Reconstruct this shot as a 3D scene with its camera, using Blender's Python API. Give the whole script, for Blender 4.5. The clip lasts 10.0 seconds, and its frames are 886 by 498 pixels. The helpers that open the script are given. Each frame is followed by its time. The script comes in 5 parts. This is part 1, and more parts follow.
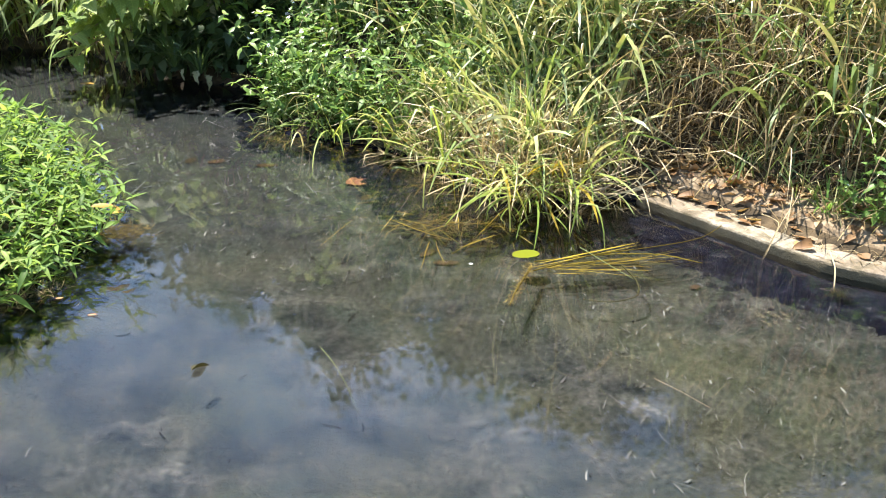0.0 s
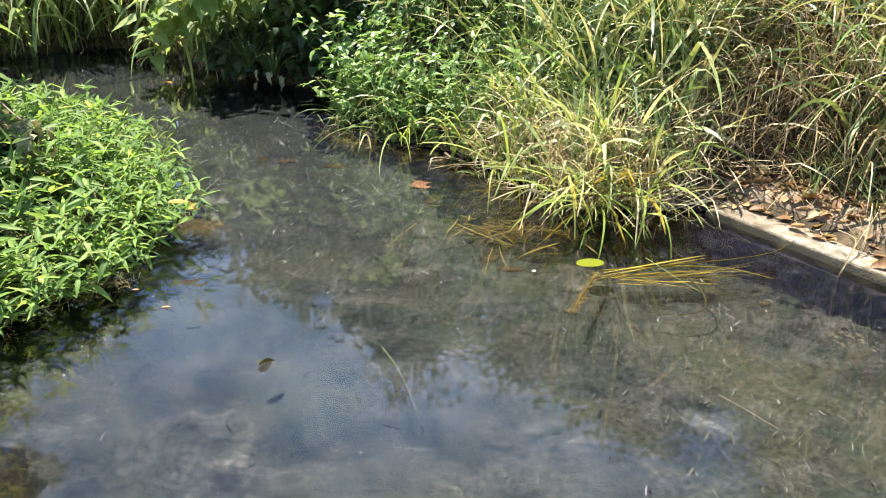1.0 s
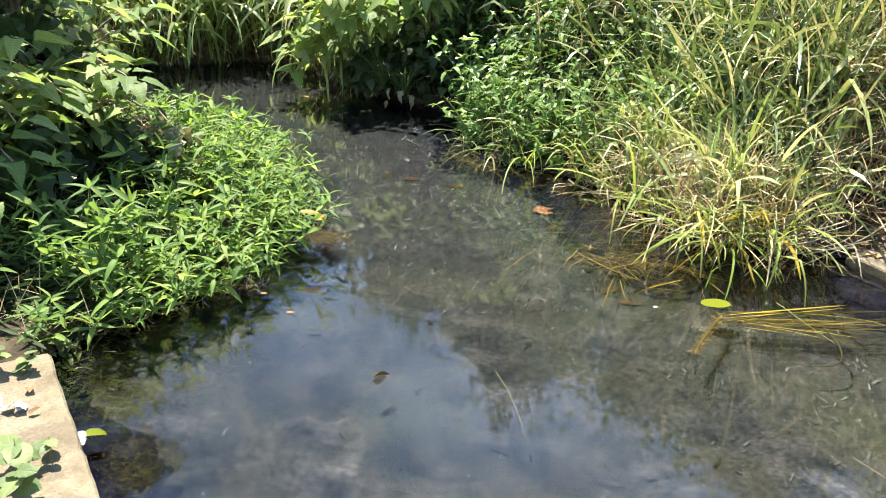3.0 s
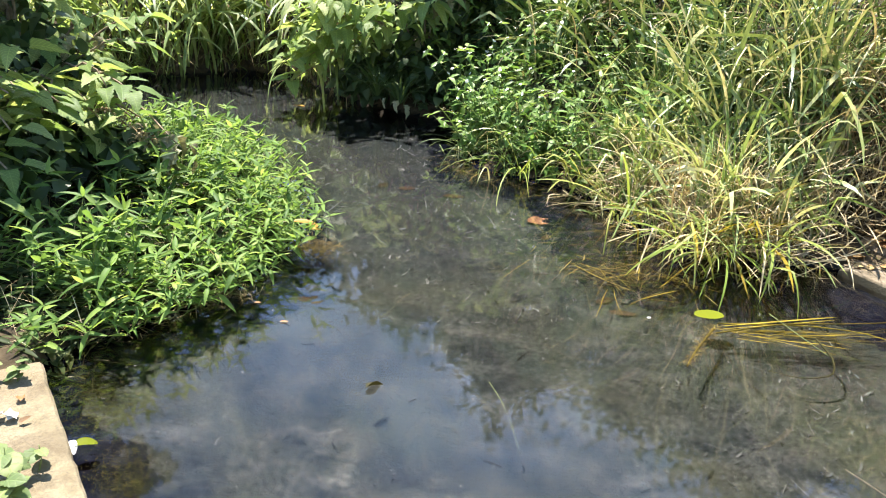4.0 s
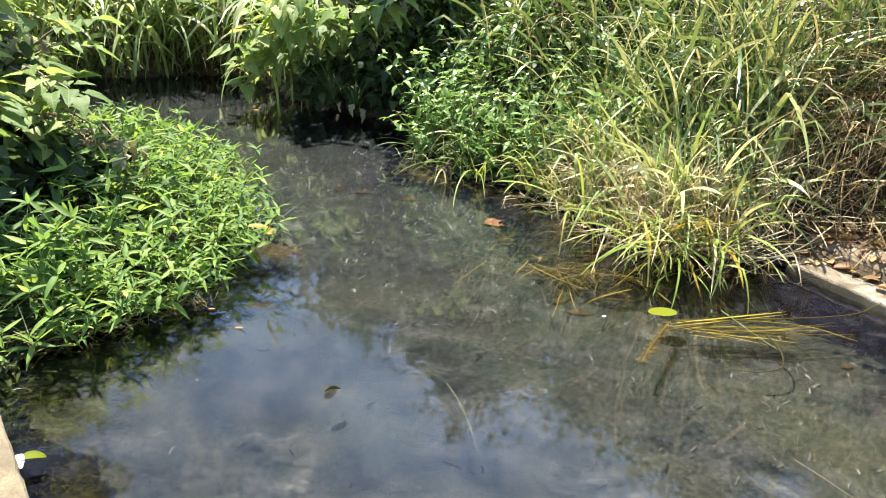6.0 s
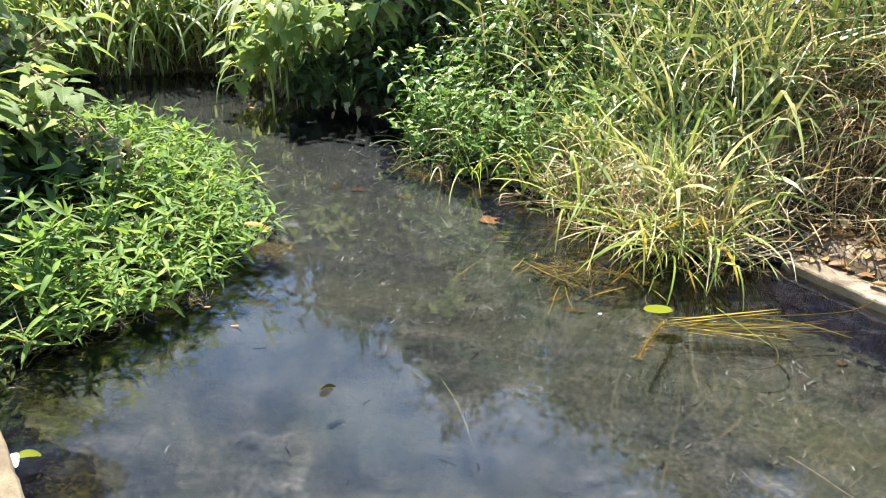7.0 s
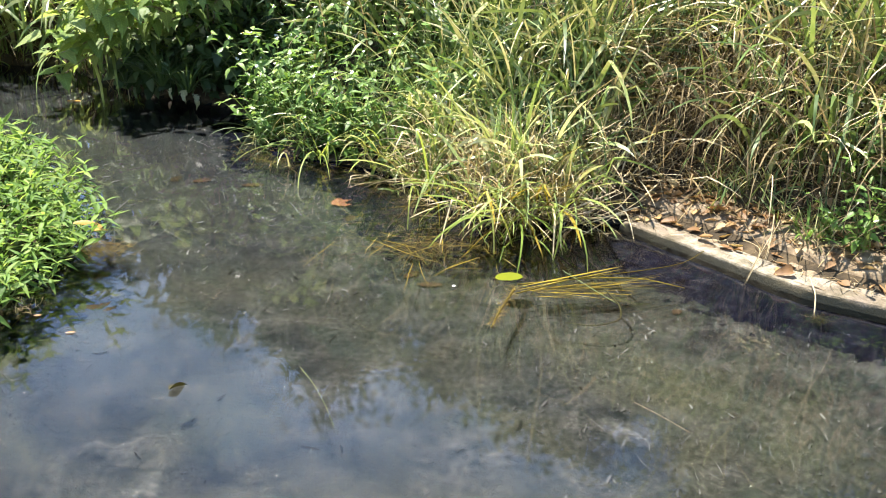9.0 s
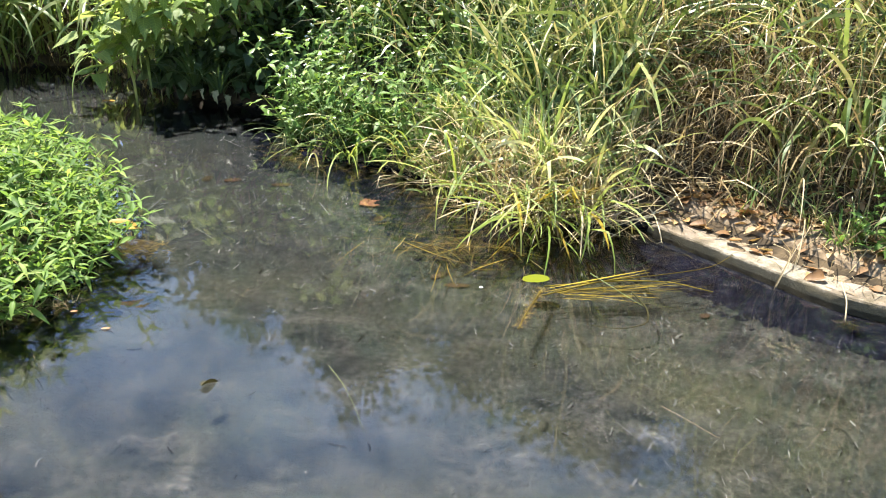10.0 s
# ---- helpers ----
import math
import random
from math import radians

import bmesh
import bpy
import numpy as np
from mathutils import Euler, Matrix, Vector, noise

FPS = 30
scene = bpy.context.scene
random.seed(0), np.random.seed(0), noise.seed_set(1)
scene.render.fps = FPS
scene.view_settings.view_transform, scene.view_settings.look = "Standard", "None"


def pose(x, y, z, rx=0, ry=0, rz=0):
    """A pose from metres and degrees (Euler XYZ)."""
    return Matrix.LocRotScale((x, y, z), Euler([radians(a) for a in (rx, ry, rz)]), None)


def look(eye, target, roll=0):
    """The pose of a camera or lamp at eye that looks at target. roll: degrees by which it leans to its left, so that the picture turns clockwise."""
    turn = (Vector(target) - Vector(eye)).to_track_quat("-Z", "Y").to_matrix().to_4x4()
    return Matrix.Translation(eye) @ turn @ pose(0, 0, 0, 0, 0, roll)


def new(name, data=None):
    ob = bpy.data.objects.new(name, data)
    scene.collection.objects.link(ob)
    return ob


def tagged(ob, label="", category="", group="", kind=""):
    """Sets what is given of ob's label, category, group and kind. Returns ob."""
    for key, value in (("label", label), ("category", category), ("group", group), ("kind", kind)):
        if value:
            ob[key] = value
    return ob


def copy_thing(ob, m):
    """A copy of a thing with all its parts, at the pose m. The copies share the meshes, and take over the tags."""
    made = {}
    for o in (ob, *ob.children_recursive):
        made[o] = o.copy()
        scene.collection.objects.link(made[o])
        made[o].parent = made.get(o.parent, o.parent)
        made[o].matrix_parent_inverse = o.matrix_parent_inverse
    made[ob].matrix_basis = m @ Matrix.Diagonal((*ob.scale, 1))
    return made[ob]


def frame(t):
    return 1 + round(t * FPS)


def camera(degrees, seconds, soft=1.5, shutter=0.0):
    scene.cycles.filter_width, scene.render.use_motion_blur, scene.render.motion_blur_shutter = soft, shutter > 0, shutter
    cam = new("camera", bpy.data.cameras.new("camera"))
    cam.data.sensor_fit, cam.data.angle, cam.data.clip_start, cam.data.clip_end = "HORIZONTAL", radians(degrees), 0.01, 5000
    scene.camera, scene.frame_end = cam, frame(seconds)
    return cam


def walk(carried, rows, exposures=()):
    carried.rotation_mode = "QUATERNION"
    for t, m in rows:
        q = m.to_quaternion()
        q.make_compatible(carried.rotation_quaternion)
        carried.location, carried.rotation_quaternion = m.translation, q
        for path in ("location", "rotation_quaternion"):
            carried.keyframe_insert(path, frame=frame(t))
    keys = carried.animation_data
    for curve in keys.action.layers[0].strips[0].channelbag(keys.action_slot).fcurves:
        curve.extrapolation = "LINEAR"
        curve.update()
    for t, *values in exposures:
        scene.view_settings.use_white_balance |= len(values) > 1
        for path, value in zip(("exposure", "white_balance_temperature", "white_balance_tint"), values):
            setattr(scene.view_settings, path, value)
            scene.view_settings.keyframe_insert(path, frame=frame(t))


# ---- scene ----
cam = camera(60.4, 10.0, 1.05)
PATH = [
    (0, (0.059, 0.009, 1.485), (0.19, 1.836, 0.681), 1.9),
    (0.5, (0.058, 0.014, 1.488), (0.174, 1.841, 0.682), 1.9),
    (1, (0.042, 0.002, 1.498), (0.015, 1.834, 0.696), 1.9),
    (1.5, (0.0, 0.004, 1.502), (-0.28, 1.824, 0.72), 2.1),
    (2, (-0.006, 0.005, 1.502), (-0.326, 1.82, 0.727), 2.4),
    (2.5, (0.0, 0.0, 1.505), (-0.322, 1.817, 0.734), 2.5),
    (4, (0.01, -0.002, 1.512), (-0.302, 1.83, 0.774), 3.0),
    (4.5, (0.013, -0.005, 1.509), (-0.281, 1.834, 0.78), 3.2),
    (5, (0.018, -0.008, 1.506), (-0.252, 1.837, 0.784), 3.2),
    (5.5, (0.025, -0.004, 1.507), (-0.204, 1.847, 0.786), 3.2),
    (7, (0.026, -0.002, 1.508), (-0.172, 1.85, 0.779), 3.3),
    (7.5, (0.024, -0.003, 1.507), (-0.164, 1.85, 0.779), 3.4),
    (8, (0.026, -0.002, 1.507), (-0.158, 1.851, 0.78), 3.4),
    (8.5, (0.036, -0.001, 1.499), (-0.064, 1.858, 0.768), 3.7),
    (9, (0.078, 0.005, 1.481), (0.241, 1.853, 0.734), 3.0),
    (9.5, (0.076, -0.008, 1.488), (0.2, 1.839, 0.732), 2.7),
    (10, (0.067, -0.013, 1.495), (0.163, 1.839, 0.744), 2.8),
]
walk(cam, [(t, look(eye, target, roll)) for t, eye, target, roll in PATH])

# world and sun: high sun from beyond the stream, to the left
scene.view_settings.exposure = 2.0
SUN_EL, SUN_AZ = radians(66), radians(-35)
world = bpy.data.worlds.new("sky")
scene.world = world
world.use_nodes = True
wn = world.node_tree
sky = wn.nodes.new("ShaderNodeTexSky")
sky.sky_type = "NISHITA"
sky.sun_disc = False
sky.sun_elevation, sky.sun_rotation = SUN_EL, SUN_AZ
sky.air_density, sky.dust_density, sky.ozone_density = 1.25, 0.3, 2.5
wn.nodes["Background"].inputs["Strength"].default_value = 0.060
# thin scattered cloud all over the sky
wc, wz = wn.nodes.new("ShaderNodeTexCoord"), wn.nodes.new("ShaderNodeTexNoise")
wz.inputs["Scale"].default_value, wz.inputs["Detail"].default_value = 2.6, 6
wr = wn.nodes.new("ShaderNodeValToRGB")
wr.color_ramp.elements[0].position, wr.color_ramp.elements[1].position = 0.42, 0.84
wm = wn.nodes.new("ShaderNodeMix")
wm.data_type = "RGBA"
wm.inputs[7].default_value = (7.2, 10.9, 17.6, 1)
wn.links.new(wc.outputs["Generated"], wz.inputs["Vector"])
wn.links.new(wz.outputs["Fac"], wr.inputs[0])
wn.links.new(wr.outputs[0], wm.inputs[0])
wn.links.new(sky.outputs[0], wm.inputs[6])
wn.links.new(wm.outputs[2], wn.nodes["Background"].inputs["Color"])
sun_way = Vector((math.sin(SUN_AZ) * math.cos(SUN_EL), math.cos(SUN_AZ) * math.cos(SUN_EL), math.sin(SUN_EL)))
sun = new("sun", bpy.data.lights.new("sun", "SUN"))
sun.data.energy, sun.data.angle, sun.data.color = 5.0, radians(0.5), (1.0, 0.935, 0.845)
sun.matrix_world = look(sun_way * 30, (0, 0, 0))


# ---- materials ----
def nodes_of(name):
    m = bpy.data.materials.new(name)
    m.use_nodes = True
    t = m.node_tree
    return m, t, t.nodes["Principled BSDF"], t.nodes["Material Output"]


def noise_node(t, scale, detail=4.0, rough=0.55, coord="Object", distort=0.0):
    c = t.nodes.new("ShaderNodeTexCoord")
    n = t.nodes.new("ShaderNodeTexNoise")
    n.inputs["Scale"].default_value = scale
    n.inputs["Detail"].default_value = detail
    n.inputs["Roughness"].default_value = rough
    n.inputs["Distortion"].default_value = distort
    t.links.new(c.outputs[coord], n.inputs["Vector"])
    return n.outputs["Fac"]


def ramp(t, fac, stops):
    r = t.nodes.new("ShaderNodeValToRGB")
    e = r.color_ramp.elements
    while len(e) < len(stops):
        e.new(0.5)
    for k, (p, c) in zip(e, stops):
        k.position, k.color = p, (*c, 1)
    t.links.new(fac, r.inputs[0])
    return r.outputs[0]


def mix(t, fac, a, b, mode="MIX"):
    m = t.nodes.new("ShaderNodeMix")
    m.data_type, m.blend_type = "RGBA", mode
    for sock, v in ((m.inputs[0], fac), (m.inputs[6], a), (m.inputs[7], b)):
        if isinstance(v, (int, float)):
            sock.default_value = v
        elif isinstance(v, tuple):
            sock.default_value = (*v, 1)
        else:
            t.links.new(v, sock)
    return m.outputs[2]


def math_node(t, op, a, b=0.5):
    m = t.nodes.new("ShaderNodeMath")
    m.operation = op
    for sock, v in zip(m.inputs, (a, b)):
        if isinstance(v, (int, float)):
            sock.default_value = v
        else:
            t.links.new(v, sock)
    return m.outputs[0]


def bump(t, p, height, strength, distance):
    b = t.nodes.new("ShaderNodeBump")
    b.inputs["Strength"].default_value, b.inputs["Distance"].default_value = strength, distance
    t.links.new(height, b.inputs["Height"])
    t.links.new(b.outputs[0], p.inputs["Normal"])


def leaf_material(name, stops, by="object", through_light=0.42, rough=0.42, grain=30.0, spots=None, spec=0.35, veins=0.0):
    """Leaf blade: colour varies from leaf to leaf and along it; light shines through it."""
    m, t, p, out = nodes_of(name)
    if by == "object":
        rnd = t.nodes.new("ShaderNodeObjectInfo").outputs["Random"]
    else:
        rnd = t.nodes.new("ShaderNodeNewGeometry").outputs["Random Per Island"]
    wave = noise_node(t, grain, 3)
    fac = math_node(t, "ADD", math_node(t, "MULTIPLY", rnd, 0.8), math_node(t, "MULTIPLY", math_node(t, "SUBTRACT", wave, 0.3), 0.4))
    col = ramp(t, fac, stops)
    if spots:
        fine = noise_node(t, grain * 2.3, 2)
        mask = ramp(t, fine, [(0.60, (0, 0, 0)), (0.68, (1, 1, 1))])
        col = mix(t, mask, col, spots)
    relief = wave
    if veins:
        # a pale midrib and slanting side veins along the blade
        at = t.nodes.new("ShaderNodeSeparateXYZ")
        t.links.new(t.nodes.new("ShaderNodeTexCoord").outputs["Object"], at.inputs[0])
        aside = math_node(t, "ABSOLUTE", at.outputs[0], 0.0)
        rib = ramp(t, aside, [(0.0008, (1, 1, 1)), (0.0035, (0, 0, 0))])
        comb = math_node(t, "SINE", math_node(t, "MULTIPLY", math_node(t, "SUBTRACT", at.outputs[1], math_node(t, "MULTIPLY", aside, 0.85)), 6.283 / 0.026), 0.0)
        side = ramp(t, comb, [(0.80, (0, 0, 0)), (0.97, (0.7, 0.7, 0.7))])
        lines = mix(t, 1.0, rib, side, "LIGHTEN")
        pale = mix(t, 1.0, col, (1.7, 1.6, 1.5), "MULTIPLY")
        col = mix(t, mix(t, 1.0, lines, (veins, veins, veins), "MULTIPLY"), col, pale)
        relief = math_node(t, "SUBTRACT", wave, math_node(t, "MULTIPLY", lines, 0.6))
    t.links.new(col, p.inputs["Base Color"])
    p.inputs["Roughness"].default_value = rough
    p.inputs["Specular IOR Level"].default_value = spec
    bump(t, p, relief, 0.35, 0.004)
    tr = t.nodes.new("ShaderNodeBsdfTranslucent")
    t.links.new(mix(t, 1.0, col, (1.15, 1.1, 0.75), "MULTIPLY"), tr.inputs["Color"])
    ms = t.nodes.new("ShaderNodeMixShader")
    ms.inputs[0].default_value = through_light
    t.links.new(p.outputs[0], ms.inputs[1])
    t.links.new(tr.outputs[0], ms.inputs[2])
    t.links.new(ms.outputs[0], out.inputs["Surface"])
    return m


def plain_material(name, stops, scale=12.0, rough=0.8, rise=0.004, spec=0.3, detail=6.0, by=""):
    m, t, p, out = nodes_of(name)
    n = noise_node(t, scale, detail)
    fac = n
    if by == "object":
        r = t.nodes.new("ShaderNodeObjectInfo").outputs["Random"]
        fac = math_node(t, "ADD", math_node(t, "MULTIPLY", r, 0.6), math_node(t, "MULTIPLY", n, 0.4))
    elif by == "island":
        r = t.nodes.new("ShaderNodeNewGeometry").outputs["Random Per Island"]
        fac = math_node(t, "ADD", math_node(t, "MULTIPLY", r, 0.6), math_node(t, "MULTIPLY", n, 0.4))
    t.links.new(ramp(t, fac, stops), p.inputs["Base Color"])
    p.inputs["Roughness"].default_value = rough
    p.inputs["Specular IOR Level"].default_value = spec
    bump(t, p, noise_node(t, scale * 4, 5), 0.6, rise)
    return m


def concrete_material(name="concrete", lift=(1.0, 1.0, 1.0)):
    m, t, p, out = nodes_of(name)
    big, mid, fine = noise_node(t, 1.6, 5), noise_node(t, 9, 6, 0.65), noise_node(t, 90, 4, 0.7)
    col = ramp(t, mid, [(q, tuple(c * w for c, w in zip(k, lift))) for q, k in ((0.30, (0.140, 0.112, 0.066)), (0.48, (0.215, 0.178, 0.112)), (0.7, (0.28, 0.238, 0.16)))])
    col = mix(t, ramp(t, big, [(0.42, (0, 0, 0)), (0.62, (0.7, 0.7, 0.7))]), col, (0.19, 0.14, 0.09))
    col = mix(t, ramp(t, fine, [(0.35, (0.5, 0.5, 0.5)), (0.55, (0, 0, 0))]), col, (0.12, 0.10, 0.075))
    cells = t.nodes.new("ShaderNodeTexVoronoi")
    cells.inputs["Scale"].default_value = 42
    t.links.new(t.nodes.new("ShaderNodeTexCoord").outputs["Object"], cells.inputs["Vector"])
    col = mix(t, ramp(t, cells.outputs["Distance"], [(0.05, (0.6, 0.6, 0.6)), (0.16, (0, 0, 0))]), col, (0.11, 0.095, 0.075))
    patch = noise_node(t, 4.2, 6, 0.7, distort=0.8)
    col = mix(t, ramp(t, patch, [(0.50, (0, 0, 0)), (0.60, (0.55, 0.55, 0.55))]), col, tuple(c * w for c, w in zip((0.105, 0.080, 0.052), lift)))
    up = t.nodes.new("ShaderNodeSeparateXYZ")
    t.links.new(t.nodes.new("ShaderNodeTexCoord").outputs["Object"], up.inputs[0])
    line = math_node(t, "ADD", up.outputs[2], math_node(t, "MULTIPLY", math_node(t, "SUBTRACT", mid, 0.5), 0.07))
    col = mix(t, ramp(t, line, [(0.034, (0.9, 0.9, 0.9)), (0.057, (0, 0, 0))]), col, (0.07, 0.06, 0.035))
    t.links.new(col, p.inputs["Base Color"])
    p.inputs["Roughness"].default_value = 0.92
    p.inputs["Specular IOR Level"].default_value = 0.2
    bump(t, p, math_node(t, "ADD", math_node(t, "MULTIPLY", fine, 0.8), mid), 0.9, 0.014)
    return m


def bed_material():
    """Silty stream bed: soft algae-coated sediment with fine grain, dark fissures and pale grit."""
    m, t, p, out = nodes_of("stream_bed")
    big, mid = noise_node(t, 1.2, 4, 0.6, distort=0.5), noise_node(t, 5.5, 8, 0.68, distort=0.4)
    grain, fine = noise_node(t, 46, 7, 0.72, distort=0.2), noise_node(t, 210, 4, 0.65)
    col = ramp(t, mid, [(0.32, BED_A), (0.47, BED_B), (0.58, BED_C), (0.72, BED_D)])
    col = mix(t, ramp(t, big, [(0.44, (0, 0, 0)), (0.62, (0.7, 0.7, 0.7))]), col, BED_G)
    tint = noise_node(t, 2.3, 3, 0.5, distort=0.8)
    col = mix(t, ramp(t, tint, [(0.52, (0, 0, 0)), (0.68, (0.55, 0.55, 0.55))]), col, BED_K)
    col = mix(t, 1.0, col, ramp(t, grain, [(0.34, (0.42, 0.42, 0.45)), (0.50, (0.92, 0.92, 0.92)), (0.66, (1.70, 1.67, 1.56))]), "MULTIPLY")
    col = mix(t, 1.0, col, ramp(t, fine, [(0.32, (0.58, 0.58, 0.60)), (0.50, (0.97, 0.97, 0.97)), (0.66, (1.55, 1.53, 1.46))]), "MULTIPLY")
    # thin dark fissures where the silt has shrunk or drifted
    crack = math_node(t, "ABSOLUTE", math_node(t, "SUBTRACT", noise_node(t, 4.2, 5, 0.6, distort=1.1), 0.5), 0.0)
    some = ramp(t, noise_node(t, 1.9, 2, 0.5), [(0.48, (0, 0, 0)), (0.60, (1, 1, 1))])
    line = mix(t, 1.0, ramp(t, crack, [(0.0, (0.75, 0.75, 0.75)), (0.022, (0, 0, 0))]), some, "MULTIPLY")
    col = mix(t, line, col, (0.004, 0.0045, 0.006))
    # the bed colour turns darker beyond mid-stream, its edge broken by noise
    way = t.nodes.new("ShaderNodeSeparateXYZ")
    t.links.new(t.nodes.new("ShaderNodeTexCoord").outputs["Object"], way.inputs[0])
    far_fade = math_node(t, "ADD", math_node(t, "MULTIPLY", way.outputs[1], 0.1), math_node(t, "MULTIPLY", math_node(t, "SUBTRACT", big, 0.5), 0.35))
    col = mix(t, ramp(t, far_fade, [(0.30, (0, 0, 0)), (0.46, (0.5, 0.5, 0.5))]), col, BED_F)
    # scattered pale grit
    cells = t.nodes.new("ShaderNodeTexVoronoi")
    cells.inputs["Scale"].default_value = 95
    t.links.new(t.nodes.new("ShaderNodeTexCoord").outputs["Object"], cells.inputs["Vector"])
    rare = t.nodes.new("ShaderNodeSeparateColor")
    t.links.new(cells.outputs["Color"], rare.inputs[0])
    spot = math_node(t, "MULTIPLY", math_node(t, "LESS_THAN", cells.outputs["Distance"], 0.20), math_node(t, "LESS_THAN", rare.outputs[0], 0.05))
    col = mix(t, math_node(t, "MULTIPLY", spot, 0.65), col, BED_S)
    t.links.new(col, p.inputs["Base Color"])
    p.inputs["Roughness"].default_value = 1.0
    p.inputs["Specular IOR Level"].default_value = 0.0
    bump(t, p, math_node(t, "ADD", math_node(t, "MULTIPLY", grain, 0.35), mid), 0.6, 0.03)
    return m


BED_A, BED_B, BED_C, BED_D = (0.0058, 0.0066, 0.0085), (0.0160, 0.0170, 0.0176), (0.0285, 0.0288, 0.0275), (0.054, 0.0545, 0.0495)
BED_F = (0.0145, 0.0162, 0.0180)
BED_G, BED_K, BED_S = (0.027, 0.0268, 0.0185), (0.0135, 0.0185, 0.0165), (0.22, 0.20, 0.16)


def water_material():
    m, t, p, out = nodes_of("water")
    t.nodes.remove(p)
    gl, rf = t.nodes.new("ShaderNodeBsdfGlossy"), t.nodes.new("ShaderNodeBsdfRefraction")
    gl.inputs["Roughness"].default_value = 0.03
    rf.inputs["Roughness"].default_value = 0.0
    rf.inputs["IOR"].default_value = 1.33
    rf.inputs["Color"].default_value = (0.90, 0.92, 0.935, 1)
    fr = t.nodes.new("ShaderNodeFresnel")
    fr.inputs["IOR"].default_value = 1.52
    ms = t.nodes.new("ShaderNodeMixShader")
    t.links.new(fr.outputs[0], ms.inputs[0])
    t.links.new(rf.outputs[0], ms.inputs[1])
    t.links.new(gl.outputs[0], ms.inputs[2])
    t.links.new(ms.outputs[0], out.inputs["Surface"])
    return m


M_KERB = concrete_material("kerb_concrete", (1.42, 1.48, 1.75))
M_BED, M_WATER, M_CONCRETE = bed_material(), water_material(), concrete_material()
M_SOIL = plain_material("bank_soil", [(0.3, (0.016, 0.012, 0.007)), (0.5, (0.040, 0.028, 0.014)), (0.7, (0.095, 0.068, 0.037))], 9, 0.95, 0.02)
M_EARTH = plain_material("washed_earth", [(0.3, (0.075, 0.052, 0.030)), (0.5, (0.150, 0.110, 0.067)), (0.7, (0.27, 0.21, 0.14))], 26, 0.95, 0.008)
GREENS = [(0.0, (0.028, 0.056, 0.016)), (0.34, (0.110, 0.162, 0.046)), (0.62, (0.235, 0.288, 0.095)), (0.80, (0.410, 0.390, 0.180)), (0.95, (0.62, 0.515, 0.32))]
M_GRASS = leaf_material("grass_green", GREENS, "island", 0.23, 0.42, 9, None, 0.28)
M_TUFT = leaf_material("tuft_grass", [(0.0, (0.090, 0.150, 0.036)), (0.35, (0.215, 0.295, 0.082)), (0.65, (0.385, 0.425, 0.160)), (0.95, (0.64, 0.585, 0.35))], "island", 0.30, 0.42, 9, None, 0.28)
M_FRESH = leaf_material("young_grass", [(0.0, (0.150, 0.225, 0.036)), (0.5, (0.265, 0.325, 0.070)), (0.98, (0.440, 0.425, 0.130))], "object", 0.45, 0.5, 9, None, 0.22)
M_FAR_GRASS = leaf_material("reed_green", [(0.0, (0.120, 0.190, 0.058)), (0.6, (0.275, 0.355, 0.125)), (0.98, (0.50, 0.50, 0.28))], "island", 0.6, 0.42, 6)
M_DRY = leaf_material("dry_grass", [(0.0, (0.150, 0.104, 0.054)), (0.35, (0.370, 0.285, 0.160)), (0.7, (0.58, 0.475, 0.285)), (0.98, (0.72, 0.63, 0.42))], "island", 0.22, 0.55, 14, None, 0.3)
M_BROWN = leaf_material("withered_grass", [(0.0, (0.045, 0.030, 0.015)), (0.5, (0.150, 0.108, 0.052)), (0.98, (0.44, 0.345, 0.18))], "island", 0.2, 0.65, 14, None, 0.15)
M_GOLD = leaf_material("yellowed_stem", [(0.0, (0.055, 0.040, 0.007)), (0.5, (0.155, 0.113, 0.013)), (0.98, (0.34, 0.26, 0.035))], "object", 0.3, 0.65, 10, None, 0.08)
M_CREEP = leaf_material("creeper_leaf", [(0.0, (0.070, 0.130, 0.035)), (0.45, (0.142, 0.243, 0.056)), (0.8, (0.245, 0.350, 0.086)), (0.98, (0.400, 0.425, 0.150))], "object", 0.5, 0.5, 22, None, 0.15)
M_CREEP_TOP = leaf_material("creeper_sprig", [(0.0, (0.052, 0.100, 0.026)), (0.45, (0.118, 0.204, 0.046)), (0.8, (0.215, 0.312, 0.074)), (0.98, (0.360, 0.390, 0.132))], "island", 0.5, 0.5, 22, None, 0.2)
M_GOLD_ALL = leaf_material("waterline_straw", [(0.0, (0.018, 0.013, 0.005)), (0.45, (0.070, 0.048, 0.011)), (0.8, (0.17, 0.125, 0.024)), (0.98, (0.32, 0.26, 0.09))], "island", 0.2, 0.65, 10, None, 0.08)
# creeper green darkened, so the cushion paints the shaded gaps under the sprigs
M_CREEP_SHADED = leaf_material("creeper_leaf_shaded", [(0.0, (0.023, 0.039, 0.016)), (0.5, (0.061, 0.085, 0.029)), (0.85, (0.125, 0.145, 0.049)), (0.98, (0.245, 0.187, 0.111))], "island", 0.45, 0.55, 18, None, 0.15)
M_BROAD = leaf_material("broad_leaf", [(0.0, (0.101, 0.170, 0.049)), (0.5, (0.196, 0.276, 0.085)), (0.9, (0.314, 0.364, 0.137)), (0.985, (0.325, 0.330, 0.104)), (1.0, (0.403, 0.301, 0.078))], "object", 0.52, 0.5, 14, None, 0.18, 0.8)
